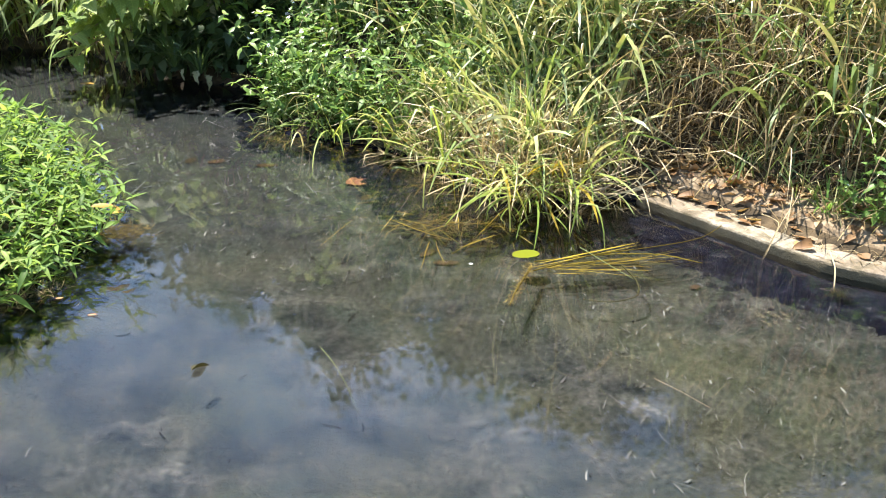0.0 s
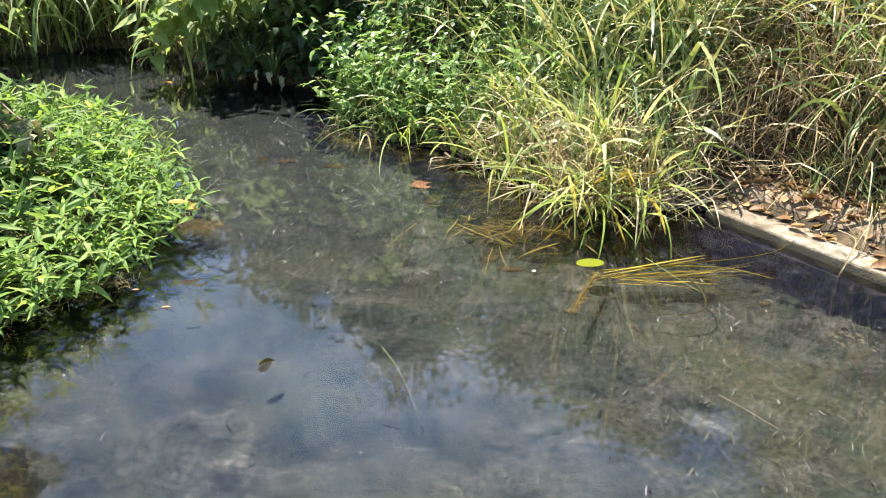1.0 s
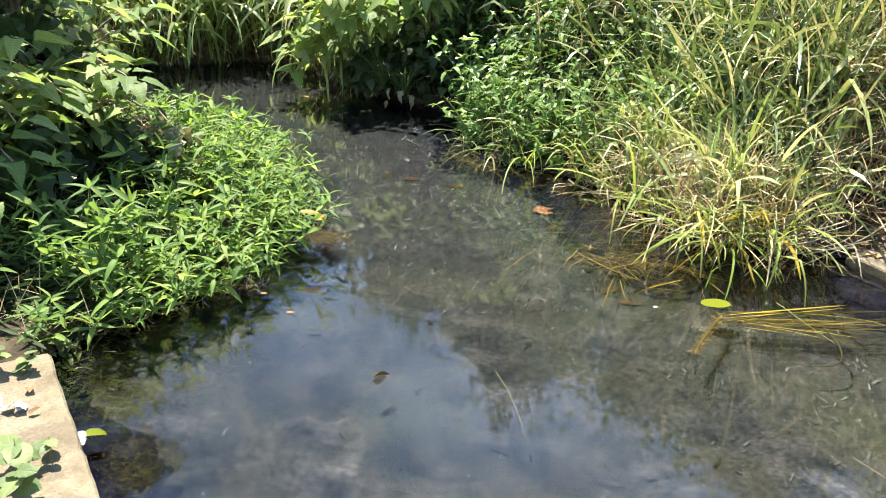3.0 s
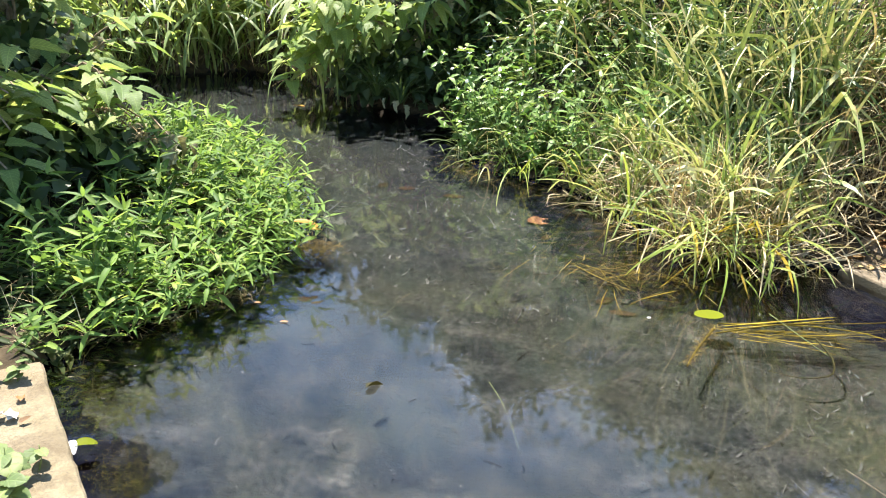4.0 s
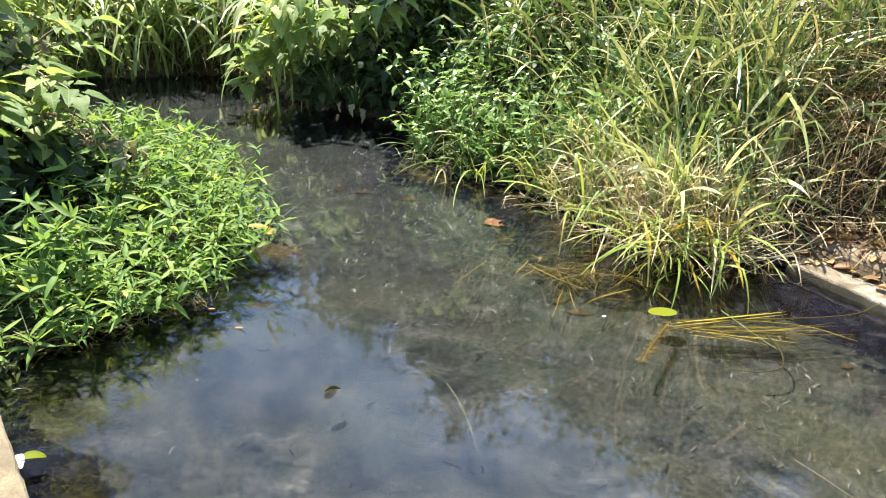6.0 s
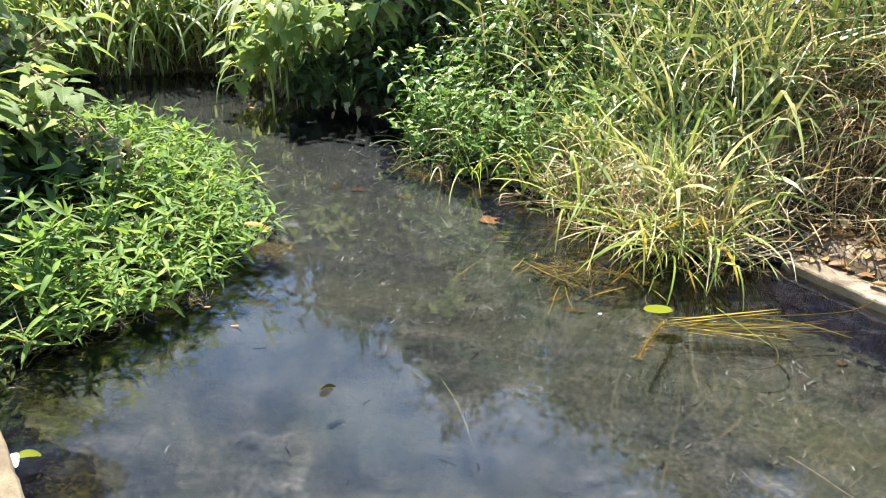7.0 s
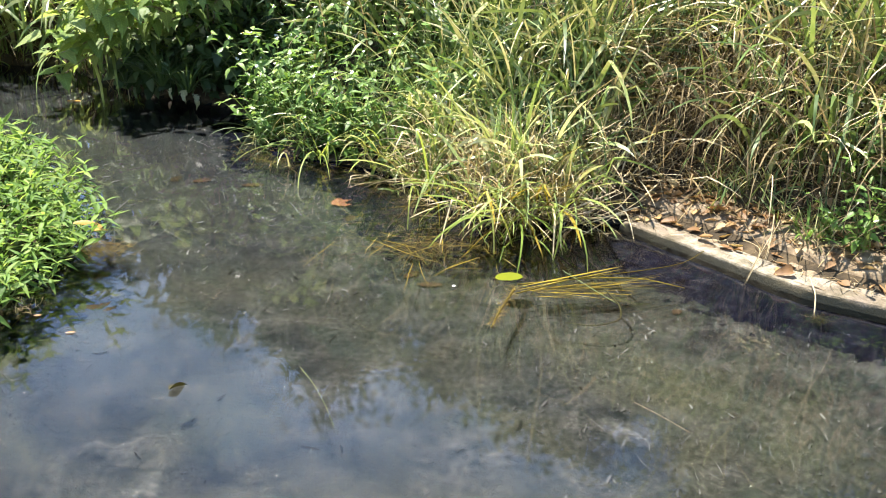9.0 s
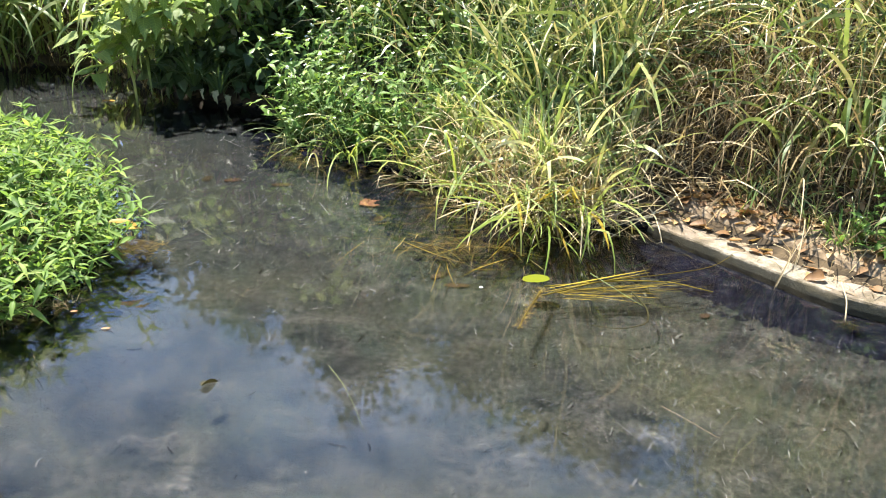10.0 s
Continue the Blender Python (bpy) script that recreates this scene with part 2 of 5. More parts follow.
# darker copy of broad_leaf: shade inside bushes and tree crowns is in its colour
M_BROAD_SHADED = leaf_material("broad_leaf_shaded", [(0.0, (0.029, 0.053, 0.021)), (0.5, (0.055, 0.093, 0.034)), (0.98, (0.110, 0.142, 0.058))], "island", 0.42, 0.45, 12)
M_FLOWERING = leaf_material("weed_leaf", [(0.0, (0.063, 0.120, 0.023)), (0.5, (0.149, 0.262, 0.055)), (0.98, (0.289, 0.385, 0.111))], "island", 0.42, 0.45, 25, None, 0.25)
# weed_leaf at about half its tone: the shade between plants is painted in
M_FLOWERING_SHADED = leaf_material("weed_leaf_shaded", [(0.0, (0.032, 0.066, 0.016)), (0.5, (0.076, 0.132, 0.031)), (0.98, (0.173, 0.225, 0.065))], "island", 0.42, 0.5, 25, None, 0.2)
M_SEEDLING = leaf_material("seedling_leaf", [(0.0, (0.085, 0.130, 0.050)), (0.5, (0.130, 0.180, 0.070)), (0.98, (0.200, 0.240, 0.085))], "object", 0.35, 0.5, 25, (0.10, 0.10, 0.05), 0.2, 0.4)
M_STRAP = leaf_material("strap_leaf", [(0.0, (0.035, 0.06, 0.02)), (0.98, (0.07, 0.11, 0.03))], "object", 0.3, 0.5, 12)
M_STEM = plain_material("green_stem", [(0.3, (0.10, 0.15, 0.035)), (0.6, (0.17, 0.20, 0.06))], 20, 0.6, 0.001)
M_TWIG = plain_material("woody_twig", [(0.3, (0.10, 0.07, 0.045)), (0.6, (0.26, 0.20, 0.13))], 25, 0.85, 0.002)
M_DEAD = leaf_material("dead_leaf", [(0.0, (0.12, 0.065, 0.028)), (0.4, (0.24, 0.13, 0.052)), (0.7, (0.36, 0.22, 0.09)), (0.98, (0.46, 0.35, 0.16))], "object", 0.2, 0.6, 24, (0.12, 0.07, 0.03))
M_LITTER = leaf_material("leaf_litter", [(0.0, (0.09, 0.05, 0.025)), (0.4, (0.22, 0.13, 0.062)), (0.7, (0.36, 0.23, 0.115)), (0.98, (0.48, 0.37, 0.20))], "island", 0.2, 0.7, 24, None, 0.2)
M_WITHERED = leaf_material("withered_leaf", [(0.0, (0.11, 0.10, 0.060)), (0.5, (0.22, 0.215, 0.12)), (0.98, (0.36, 0.345, 0.20))], "object", 0.25, 0.6, 30, (0.085, 0.055, 0.030), 0.2, 0.7)
M_ORANGE = leaf_material("orange_leaf", [(0.0, (0.100, 0.048, 0.025)), (0.98, (0.125, 0.062, 0.033))], "object", 0.1, 0.8, 30, (0.15, 0.065, 0.030), 0.1)
M_LILY = leaf_material("lime_leaf", [(0.0, (0.098, 0.124, 0.004)), (0.98, (0.135, 0.152, 0.006))], "object", 0.25, 0.6, 20, None, 0.1)
M_YELLOW = leaf_material("yellow_leaf", [(0.0, (0.32, 0.16, 0.015)), (0.98, (0.42, 0.26, 0.035))], "object", 0.3, 0.45, 25)
M_PETAL = plain_material("white_petal", [(0.3, (0.74, 0.74, 0.70)), (0.7, (0.84, 0.84, 0.80))], 60, 0.6, 0.0005)
M_DISC = plain_material("yellow_disc", [(0.3, (0.45, 0.25, 0.02)), (0.7, (0.62, 0.40, 0.04))], 300, 0.8, 0.001)
M_SUNK = leaf_material("sunk_leaf", [(0.0, (0.020, 0.014, 0.009)), (0.98, (0.042, 0.027, 0.017))], "object", 0.05, 0.9, 40, (0.05, 0.03, 0.015), 0.0)
M_ALGAE = leaf_material("water_weed", [(0.0, (0.012, 0.012, 0.005)), (0.6, (0.035, 0.032, 0.010)), (0.98, (0.10, 0.085, 0.02))], "island", 0.15, 0.8, 20, None, 0.1)
M_SUNK_DARK = leaf_material("sunk_twig", [(0.0, (0.004, 0.004, 0.004)), (0.6, (0.010, 0.009, 0.007)), (0.98, (0.028, 0.020, 0.012))], "island", 0.05, 0.9, 20, None, 0.0)
M_PALE_STREAKS = leaf_material("sunk_grass", [(0.0, (0.025, 0.026, 0.024)), (0.5, (0.060, 0.063, 0.060)), (0.8, (0.115, 0.118, 0.112)), (0.98, (0.22, 0.225, 0.21))], "island", 0.1, 0.9, 20, None, 0.0)
M_MOSS = leaf_material("moss", [(0.0, (0.010, 0.010, 0.005)), (0.6, (0.026, 0.024, 0.009)), (0.95, (0.060, 0.054, 0.016)), (0.99, (0.22, 0.20, 0.05))], "island", 0.15, 0.9, 20, None, 0.0)
M_SPECK = plain_material("pale_speck", [(0.2, (0.35, 0.34, 0.28)), (0.5, (0.6, 0.58, 0.5)), (0.7, (0.75, 0.73, 0.66))], 50, 0.8, 0.001, by="island")
M_PEBBLE = plain_material("pale_pebble", [(0.3, (0.030, 0.026, 0.016)), (0.5, (0.052, 0.044, 0.026)), (0.7, (0.085, 0.072, 0.042))], 60, 0.9, 0.002, by="object")
M_SCRAP = plain_material("pale_scrap", [(0.3, (0.42, 0.41, 0.38)), (0.7, (0.6, 0.59, 0.56))], 40, 0.5, 0.001)

# ---- builders ----
R = np.random.default_rng(7)


def mesh_of(name, verts, faces, material, smooth=True):
    me = bpy.data.meshes.new(name)
    me.from_pydata([tuple(v) for v in np.asarray(verts).tolist()], [], faces if isinstance(faces, list) else np.asarray(faces).tolist())
    for m in material if isinstance(material, (list, tuple)) else (material,):
        me.materials.append(m)
    if smooth:
        me.polygons.foreach_set("use_smooth", [True] * len(me.polygons))
    me.update()
    return me


def piece(name, me, parent=None, m=None, label=""):
    ob = new(name, me)
    if parent is not None:
        ob.parent = parent
    if m is not None:
        ob.matrix_basis = m
    if label:
        ob["label"] = label
    return ob


def part(name, bm, material, parent=None, label=""):
    me = bpy.data.meshes.new(name)
    bm.to_mesh(me)
    bm.free()
    me.materials.append(material)
    me.polygons.foreach_set("use_smooth", [True] * len(me.polygons))
    return piece(name, me, parent, None, label)


def blades(root, az, length, lean, droop, width, seg=7, twist=0.0, bow=1.4, kinked=0.0, sways=0.05):
    """Strips that leave the ground at lean radians from upright and bend over by droop; returns verts and quads."""
    root = np.asarray(root, float)
    n = len(root)
    az, length, lean, droop, width, twist = (np.broadcast_to(np.asarray(v, float), (n,)) for v in (az, length, lean, droop, width, twist))
    s = (np.arange(seg) + 0.5) / seg
    th = lean[:, None] + droop[:, None] * s**bow
    bent = (R.random(n) < kinked) * R.uniform(0.5, 1.5, n)
    th = th + bent[:, None] * (s[None] > R.uniform(0.35, 0.85, n)[:, None])
    step = (length / seg)[:, None]
    r = np.concatenate([np.zeros((n, 1)), np.cumsum(np.sin(th) * step, 1)], 1)
    z = np.concatenate([np.zeros((n, 1)), np.cumsum(np.cos(th) * step, 1)], 1)
    sway = (R.normal(0, sways, n) * length)[:, None] * (np.arange(seg + 1) / seg) ** 2
    cx = root[:, 0:1] + r * np.cos(az)[:, None] - sway * np.sin(az)[:, None]
    cy = root[:, 1:2] + r * np.sin(az)[:, None] + sway * np.cos(az)[:, None]
    cz = root[:, 2:3] + z
    u = np.arange(seg + 1) / seg
    half = 0.5 * width[:, None] * np.clip(0.55 + 1.6 * u, 0, 1) * np.sqrt(np.clip(1.0 - u**2.6, 0.0008, 1))
    tw = twist[:, None] * u
    sx, sy, sz = -np.sin(az)[:, None] * np.cos(tw), np.cos(az)[:, None] * np.cos(tw), np.sin(tw)
    left = np.stack([cx - sx * half, cy - sy * half, cz - sz * half], -1)
    right = np.stack([cx + sx * half, cy + sy * half, cz + sz * half], -1)
    v = np.stack([left, right], 2).reshape(-1, 3)
    k = np.arange(n)[:, None] * 2 * (seg + 1) + 2 * np.arange(seg)[None]
    f = np.stack([k, k + 1, k + 3, k + 2], -1).reshape(-1, 4)
    return v, f


def leaf_shape(length, width, fold=0.25, curl=0.35, tip=1.6, base=0.35, n=6, wavy=0.0, seed=0, cols=1, teeth=0.0):
    """A leaf from its stalk along +y, its upper side +z: folded on the midrib, arched to the edges, curled down at the tip."""
    rr = np.random.default_rng(seed)
    v, f = [], []
    across = 2 * cols + 1
    for i in range(n + 1):
        u = i / n
        half = 0.5 * width * (max(u, 0.0) ** base) * (max(1 - u, 0.0) ** (tip * 0.6)) * 1.9
        if teeth and i % 2:
            half *= 1 - teeth
        if i in (0, n):
            half = 0.0008
        y, z = length * u * (1 - 0.12 * curl * u), -curl * length * 0.45 * u * u
        jag = wavy * width * rr.uniform(-1, 1, 2) * (0 < i < n)
        for c in range(-cols, cols + 1):
            w = c / cols
            edge = abs(w) ** 2
            arch = fold * half * (1.5 * abs(w) - 0.9 * w * w) / 0.6 if cols > 1 else fold * half * abs(w)
            lift = 0.6 * edge * (jag[1] if w < 0 else -jag[0])
            v.append((half * w + edge * (-jag[0] if w < 0 else jag[1]), y - 0.35 * half * edge * (cols > 1), z + arch + lift))
    for i in range(n):
        for c in range(across - 1):
            a = across * i + c
            f.append([a, a + 1, a + across + 1, a + across])
    return np.array(v), f


def turns(az, pitch, roll):
    """Turn matrices: +y points to az, raised by pitch, rolled about its own way."""
    az, pitch, roll = np.broadcast_arrays(*(np.asarray(a, float) for a in (az, pitch, roll)))
    ca, sa, cp, sp, cr, sr = np.cos(az), np.sin(az), np.cos(pitch), np.sin(pitch), np.cos(roll), np.sin(roll)
    y = np.stack([ca * cp, sa * cp, sp], -1)
    x0 = np.stack([sa, -ca, 0 * ca], -1)
    z0 = np.cross(x0, y)
    x = x0 * cr[..., None] + z0 * sr[..., None]
    return np.stack([x, y, np.cross(x, y)], -1)


def scatter(shape, where, turn, size):
    v, f = shape
    where, turn = np.asarray(where, float), np.asarray(turn)
    size = np.broadcast_to(np.asarray(size, float), (len(where),))
    out = np.einsum("nij,kj->nki", turn, v) * size[:, None, None] + where[:, None]
    f = np.asarray(f)
    return out.reshape(-1, 3), (f[None] + (np.arange(len(where)) * len(v))[:, None, None]).reshape(-1, f.shape[1])


def pose_of(where, az, pitch, roll, size=1.0):
    t = turns(az, pitch, roll)
    m = Matrix([list(row) for row in t]).to_4x4()
    return Matrix.Translation(where) @ m @ Matrix.Scale(size, 4)


def tube(points, r0, r1, sides=5):
    """A tapered stem along points."""
    pts = np.asarray(points, float)
    n = len(pts)
    way = np.gradient(pts, axis=0)
    way /= np.linalg.norm(way, axis=1, keepdims=True) + 1e-9
    ref = np.where(np.abs(way[:, 2:3]) > 0.9, [[1.0, 0, 0]], [[0, 0, 1.0]])
    a = np.cross(way, ref)
    a /= np.linalg.norm(a, axis=1, keepdims=True) + 1e-9
    b = np.cross(way, a)
    ang = np.arange(sides) * 2 * math.pi / sides
    rad = np.linspace(r0, r1, n)[:, None, None]
    v = pts[:, None] + rad * (a[:, None] * np.cos(ang)[None, :, None] + b[:, None] * np.sin(ang)[None, :, None])
    f = [[i * sides + j, i * sides + (j + 1) % sides, (i + 1) * sides + (j + 1) % sides, (i + 1) * sides + j] for i in range(n - 1) for j in range(sides)]
    f += [list(range(sides))[::-1], [(n - 1) * sides + j for j in range(sides)]]
    return v.reshape(-1, 3), f


def joined(items):
    vs, fs, k = [], [], 0
    for v, f in items:
        vs.append(np.asarray(v))
        fs += [[i + k for i in q] for q in (f if isinstance(f, list) else f.tolist())]
        k += len(v)
    return np.concatenate(vs), fs


# ---- the ground, stream and kerbs ----
FAR_LAND = np.array([(-25, 6.2), (-8, 6.9), (-5.6, 7.6), (-4.5, 8.15), (-4.0, 8.75), (-3.4, 8.75), (-2.85, 7.98), (-2.1, 7.35), (-1.4, 6.95), (-1.05, 6.5), (-0.85, 6.0), (-0.7, 5.4), (-0.25, 5.2),
                     (0.12, 4.95), (0.36, 4.5), (0.62, 4.15), (1.0, 4.05), (1.49, 4.09), (2.06, 3.26), (2.45, 2.93), (5.22, -1.22), (9, -7.3), (25, -25), (25, 40), (-25, 40)])
NEAR_LAND = np.array([(-25, -25), (4.2, -4.2), (-1.79, 1.95), (-1.84, 2.25), (-1.68, 2.5), (-1.62, 2.75), (-1.5, 2.95), (-1.55, 3.3), (-1.55, 3.6), (-1.78, 4.1), (-1.98, 4.5), (-2.25, 4.85), (-2.55, 5.02), (-3.2, 5.12), (-5.2, 5.1), (-8, 5.0), (-25, 4.4)])

# the foot of the slope keeps back from the low grassy point by the kerb's end
SLOPE = np.array([(-25, 6.2), (-8, 6.9), (-5.6, 7.6), (-4.5, 8.15), (-4.0, 8.75), (-3.4, 8.75), (-2.85, 7.98), (-2.1, 7.35), (-1.4, 6.95), (-1.05, 6.6), (-0.6, 5.75), (-0.2, 5.6),
                  (0.3, 5.35), (0.8, 4.85), (1.2, 4.5), (1.52, 4.11), (2.48, 2.98), (5.22, -1.22), (9, -7.3), (25, -25), (25, 40), (-25, 40)])


def inside_by(px, py, poly):
    """Metres inside the outline (negative outside)."""
    a, b = poly, np.roll(poly, -1, 0)
    best, odd = np.full(px.shape, 1e9), np.zeros(px.shape, bool)
    for (ax, ay), (bx, by) in zip(a, b):
        dx, dy = bx - ax, by - ay
        u = np.clip(((px - ax) * dx + (py - ay) * dy) / (dx * dx + dy * dy), 0, 1)
        best = np.minimum(best, np.hypot(px - ax - u * dx, py - ay - u * dy))
        cut = ((ay > py) != (by > py)) & (px < dx * (py - ay) / (dy if dy else 1e-9) + ax)
        odd ^= cut
    return np.where(odd, best, -best)


def smooth01(v):
    v = np.clip(v, 0, 1)
    return v * v * (3 - 2 * v)


def wobble(x, y):
    return (np.sin(2.1 * x + 1.3 * y) + np.sin(1.2 * x - 2.7 * y + 1) + 0.6 * np.sin(5.3 * x + 3.9 * y + 2) + 0.5 * np.sin(7.7 * y - 4.1 * x)) / 3


def ground_height(x, y):
    x, y = np.asarray(x, float), np.asarray(y, float)
    df, dn = inside_by(x, y, FAR_LAND), inside_by(x, y, NEAR_LAND)
    out = -np.maximum(df, dn)
    bed = -0.10 - 0.10 * smooth01(out / 1.4) + 0.018 * wobble(x * 1.4, y * 1.4)
    kerb_side = smooth01((x - 1.2) / 0.5)
    start = 0.12 + 0.30 * kerb_side
    far = 0.035 + 0.03 * smooth01(df / 0.3) + 0.10 * smooth01(df / 0.5) + 0.85 * np.clip(inside_by(x, y, SLOPE) - start, 0, 1.25) + 0.10 * np.clip(df - 1.6, 0, 12) + 0.035 * wobble(x, y) * smooth01((df - 0.4) / 0.6)
    near = 0.05 + 0.03 * smooth01(dn / 0.3) + 0.10 * np.clip(dn - 0.3, 0, 3) + 0.02 * wobble(x, y) * smooth01((dn - 0.5) / 0.5)
    kf, kn = smooth01(df / (0.34 - 0.24 * smooth01((x - 1.15) / 0.2)) + 0.5), smooth01(dn / 0.10 + 0.5)
    return np.maximum(bed + (far - bed) * kf, bed + (near - bed) * kn)


def lands(axis_lo, axis_hi, step, reach):
    core = np.arange(axis_lo, axis_hi + step / 2, step)
    grow = step * np.cumsum(1.16 ** np.arange(1, 60))
    grow = grow[grow < reach]
    return np.concatenate([(axis_lo - grow)[::-1], core, axis_hi + grow])


def ground():
    xs, ys = lands(-5.5, 4.0, 0.055, 900), lands(0.6, 9.0, 0.055, 900)
    gx, gy = np.meshgrid(xs, ys)
    gz = ground_height(gx, gy)
    gz = np.where(np.maximum(abs(gx), abs(gy)) > 24, np.maximum(gz, 0.4), gz)
    v = np.stack([gx, gy, gz], -1).reshape(-1, 3)
    w, h = len(xs), len(ys)
    i = (np.arange(h - 1)[:, None] * w + np.arange(w - 1)[None]).reshape(-1)
    f = np.stack([i, i + 1, i + w + 1, i + w], -1)
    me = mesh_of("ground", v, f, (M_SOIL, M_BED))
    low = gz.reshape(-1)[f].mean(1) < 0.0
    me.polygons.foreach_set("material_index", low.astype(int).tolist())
    tagged(piece("ground", me), "silty stream bed and brown soil banks", "ground", kind="structure")


ground()
def stream_water():
    """One sheet with very low crossing ripples where it lies open before the eye."""
    xs, ys = lands(-5.0, 3.6, 0.04, 30), lands(0.6, 9.0, 0.04, 30)
    xs, ys = xs[abs(xs) < 23.5], ys[abs(ys) < 23.5]
    gx, gy = np.meshgrid(xs, ys)
    gz = np.zeros(gx.shape)
    rr = np.random.default_rng(5)
    for k in range(26):
        wave = rr.uniform(0.16, 0.9)
        a = rr.uniform(0, 6.283)
        gz += 0.00017 * wave**0.8 * np.sin((gx * math.cos(a) + gy * math.sin(a)) * 6.283 / wave + rr.uniform(0, 6.283))
    gz *= (gx > -6) & (gx < 4.5) & (gy > 0) & (gy < 10)
    w, h = len(xs), len(ys)
    i = (np.arange(h - 1)[:, None] * w + np.arange(w - 1)[None]).reshape(-1)
    f = np.stack([i, i + 1, i + w + 1, i + w], -1)
    return piece("water", mesh_of("water", np.stack([gx, gy, gz], -1).reshape(-1, 3), f, M_WATER))


water = tagged(stream_water(), "clear shallow stream water with faint ripples", "water", kind="structure")
water.visible_shadow = False


def slab(name, start, way, length, width, low, top, seed, label, inland, material, bend=None):
    """A cast strip whose front top edge runs from start along way; worn, rounded and slightly uneven edges."""
    rr = np.random.default_rng(seed)
    d = Vector((*way, 0)).normalized()
    n = Vector((*inland, 0)).normalized()
    cols = max(2, int(length / 0.045))
    prof = [(0.006, low), (0.0, top - 0.040), (0.002, top - 0.011), (0.009, top - 0.002), (0.024, top), (width * 0.5, top + 0.003), (width - 0.02, top + 0.001), (width, top - 0.02), (width, low)]
    v, f = [], []
    wear = np.convolve(rr.normal(0, 1, cols + 30), np.ones(9) / 9, "same")
    for i in range(cols + 1):
        s = length * i / cols
        chip = 0.009 * wear[i + 10] + (0.010 if rr.random() < 0.07 else 0)
        end = 0.02 if i in (0, cols) else 0.0
        for j, (a, z) in enumerate(prof):
            k = 1.0 if j in (1, 2, 3) else (0.4 if j == 4 else 0.0)
            p = Vector((*start, 0)) + d * s + n * (a + (bend(s) if bend else 0.0) + abs(chip) * k + rr.normal(0, 0.0007))
            v.append((p.x, p.y, z - end * (1 if 1 < j < 8 else 0) - 0.4 * abs(chip) * k))
    m = len(prof)
    for i in range(cols):
        for j in range(m - 1):
            a = i * m + j
            f.append([a, a + m, a + m + 1, a + 1])
    f += [list(range(m)), [cols * m + j for j in range(m)][::-1]]
    me = mesh_of(name, v, f, material)
    bm = bmesh.new()
    bm.from_mesh(me)
    bmesh.ops.recalc_face_normals(bm, faces=bm.faces)
    bm.to_mesh(me)
    bm.free()
    me.set_sharp_from_angle(angle=radians(28))
    tagged(piece(name, me), label, "kerb", kind="structure")


KERB_X, KERB_Y, KERB_U, KERB_V = 1.445, 4.035, 0.565, -0.825


def kerb_bend(s):
    """How far the kerb's line is set back inland past its first metre."""
    u = np.clip(s - 1.0, 0, None)
    return np.where(u < 0.3, 0.9 * u * u, np.minimum(0.081 + 0.4 * (u - 0.3), 0.14))


def by_kerb(s, off):
    """A place s metres along the kerb's front edge from its end, off metres inland."""
    off = off + kerb_bend(s)
    return KERB_X + KERB_U * s - KERB_V * off, KERB_Y + KERB_V * s + KERB_U * off


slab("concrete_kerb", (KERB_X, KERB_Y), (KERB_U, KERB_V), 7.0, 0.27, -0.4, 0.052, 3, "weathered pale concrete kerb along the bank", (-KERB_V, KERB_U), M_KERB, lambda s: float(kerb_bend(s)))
slab("concrete_slab", (-1.735, 2.035), (0.700, -0.714), 6.0, 1.1, -0.4, 0.12, 5, "sunlit sandy concrete slab beside the stream", (-0.714, -0.700), M_CONCRETE)

# ---- grasses ----
def land_points(n, x0, x1, y0, y1, poly, lo, hi):
    """Random places lo to hi metres inside an outline."""
    px, py = R.uniform(x0, x1, n), R.uniform(y0, y1, n)
    d = inside_by(px, py, poly)
    ok = (d > lo) & (d < hi)
    px, py = px[ok], py[ok]
    return np.stack([px, py, ground_height(px, py) - 0.02], -1), d[ok]


def clumped(n, clumps, spread):
    """n places gathered in tufts round the given ones."""
    c = clumps[R.integers(0, len(clumps), n)]
    p = c + np.concatenate([R.normal(0, spread, (n, 2)), np.zeros((n, 1))], 1)
    p[:, 2] = ground_height(p[:, 0], p[:, 1]) - 0.02
    return p


def grass(name, sets, material, label, category="grass"):
    me = mesh_of(name, *joined(sets), material)
    return tagged(piece(name, me), label, category, kind="stuff")


def to_water(p, spread):
    """Headings that lean over the stream, towards the open water."""
    return np.arctan2(-0.9 - 0.25 * (p[:, 1] - 4), -0.55 - 0.15 * p[:, 0]) + R.normal(0, spread, len(p))


# bank grass: a low front fringe, the middle of the slope, tall stands behind
front, _ = land_points(900, -0.9, 2.2, 3.6, 6.2, FAR_LAND, 0.02, 0.6)
front = front[(front[:, 0] < 1.18)]
middle, _ = land_points(1700, -0.7, 5.0, 2.0, 7.0, FAR_LAND, 0.55, 2.0)
kerb_near = (middle[:, 0] > 1.35) & (inside_by(middle[:, 0], middle[:, 1], FAR_LAND) < 0.72)
middle = middle[~kerb_near]
back, _ = land_points(2200, -1.5, 7.0, 0.0, 10.0, FAR_LAND, 2.0, 5.0)
a = np.concatenate([clumped(400, front[front[:, 0] < 0.45][:: 4], 0.08), clumped(230, front[front[:, 0] >= 0.45][:: 5], 0.07)])
b = np.concatenate([clumped(1500, middle[:: 6], 0.11), clumped(480, middle[middle[:, 0] > 1.45][:: 5], 0.11)])
c = clumped(1800, back[:: 7], 0.15)
tuft_feet, feet_in = land_points(900, 0.2, 1.6, 4.1, 5.6, FAR_LAND, 0.10, 1.5)
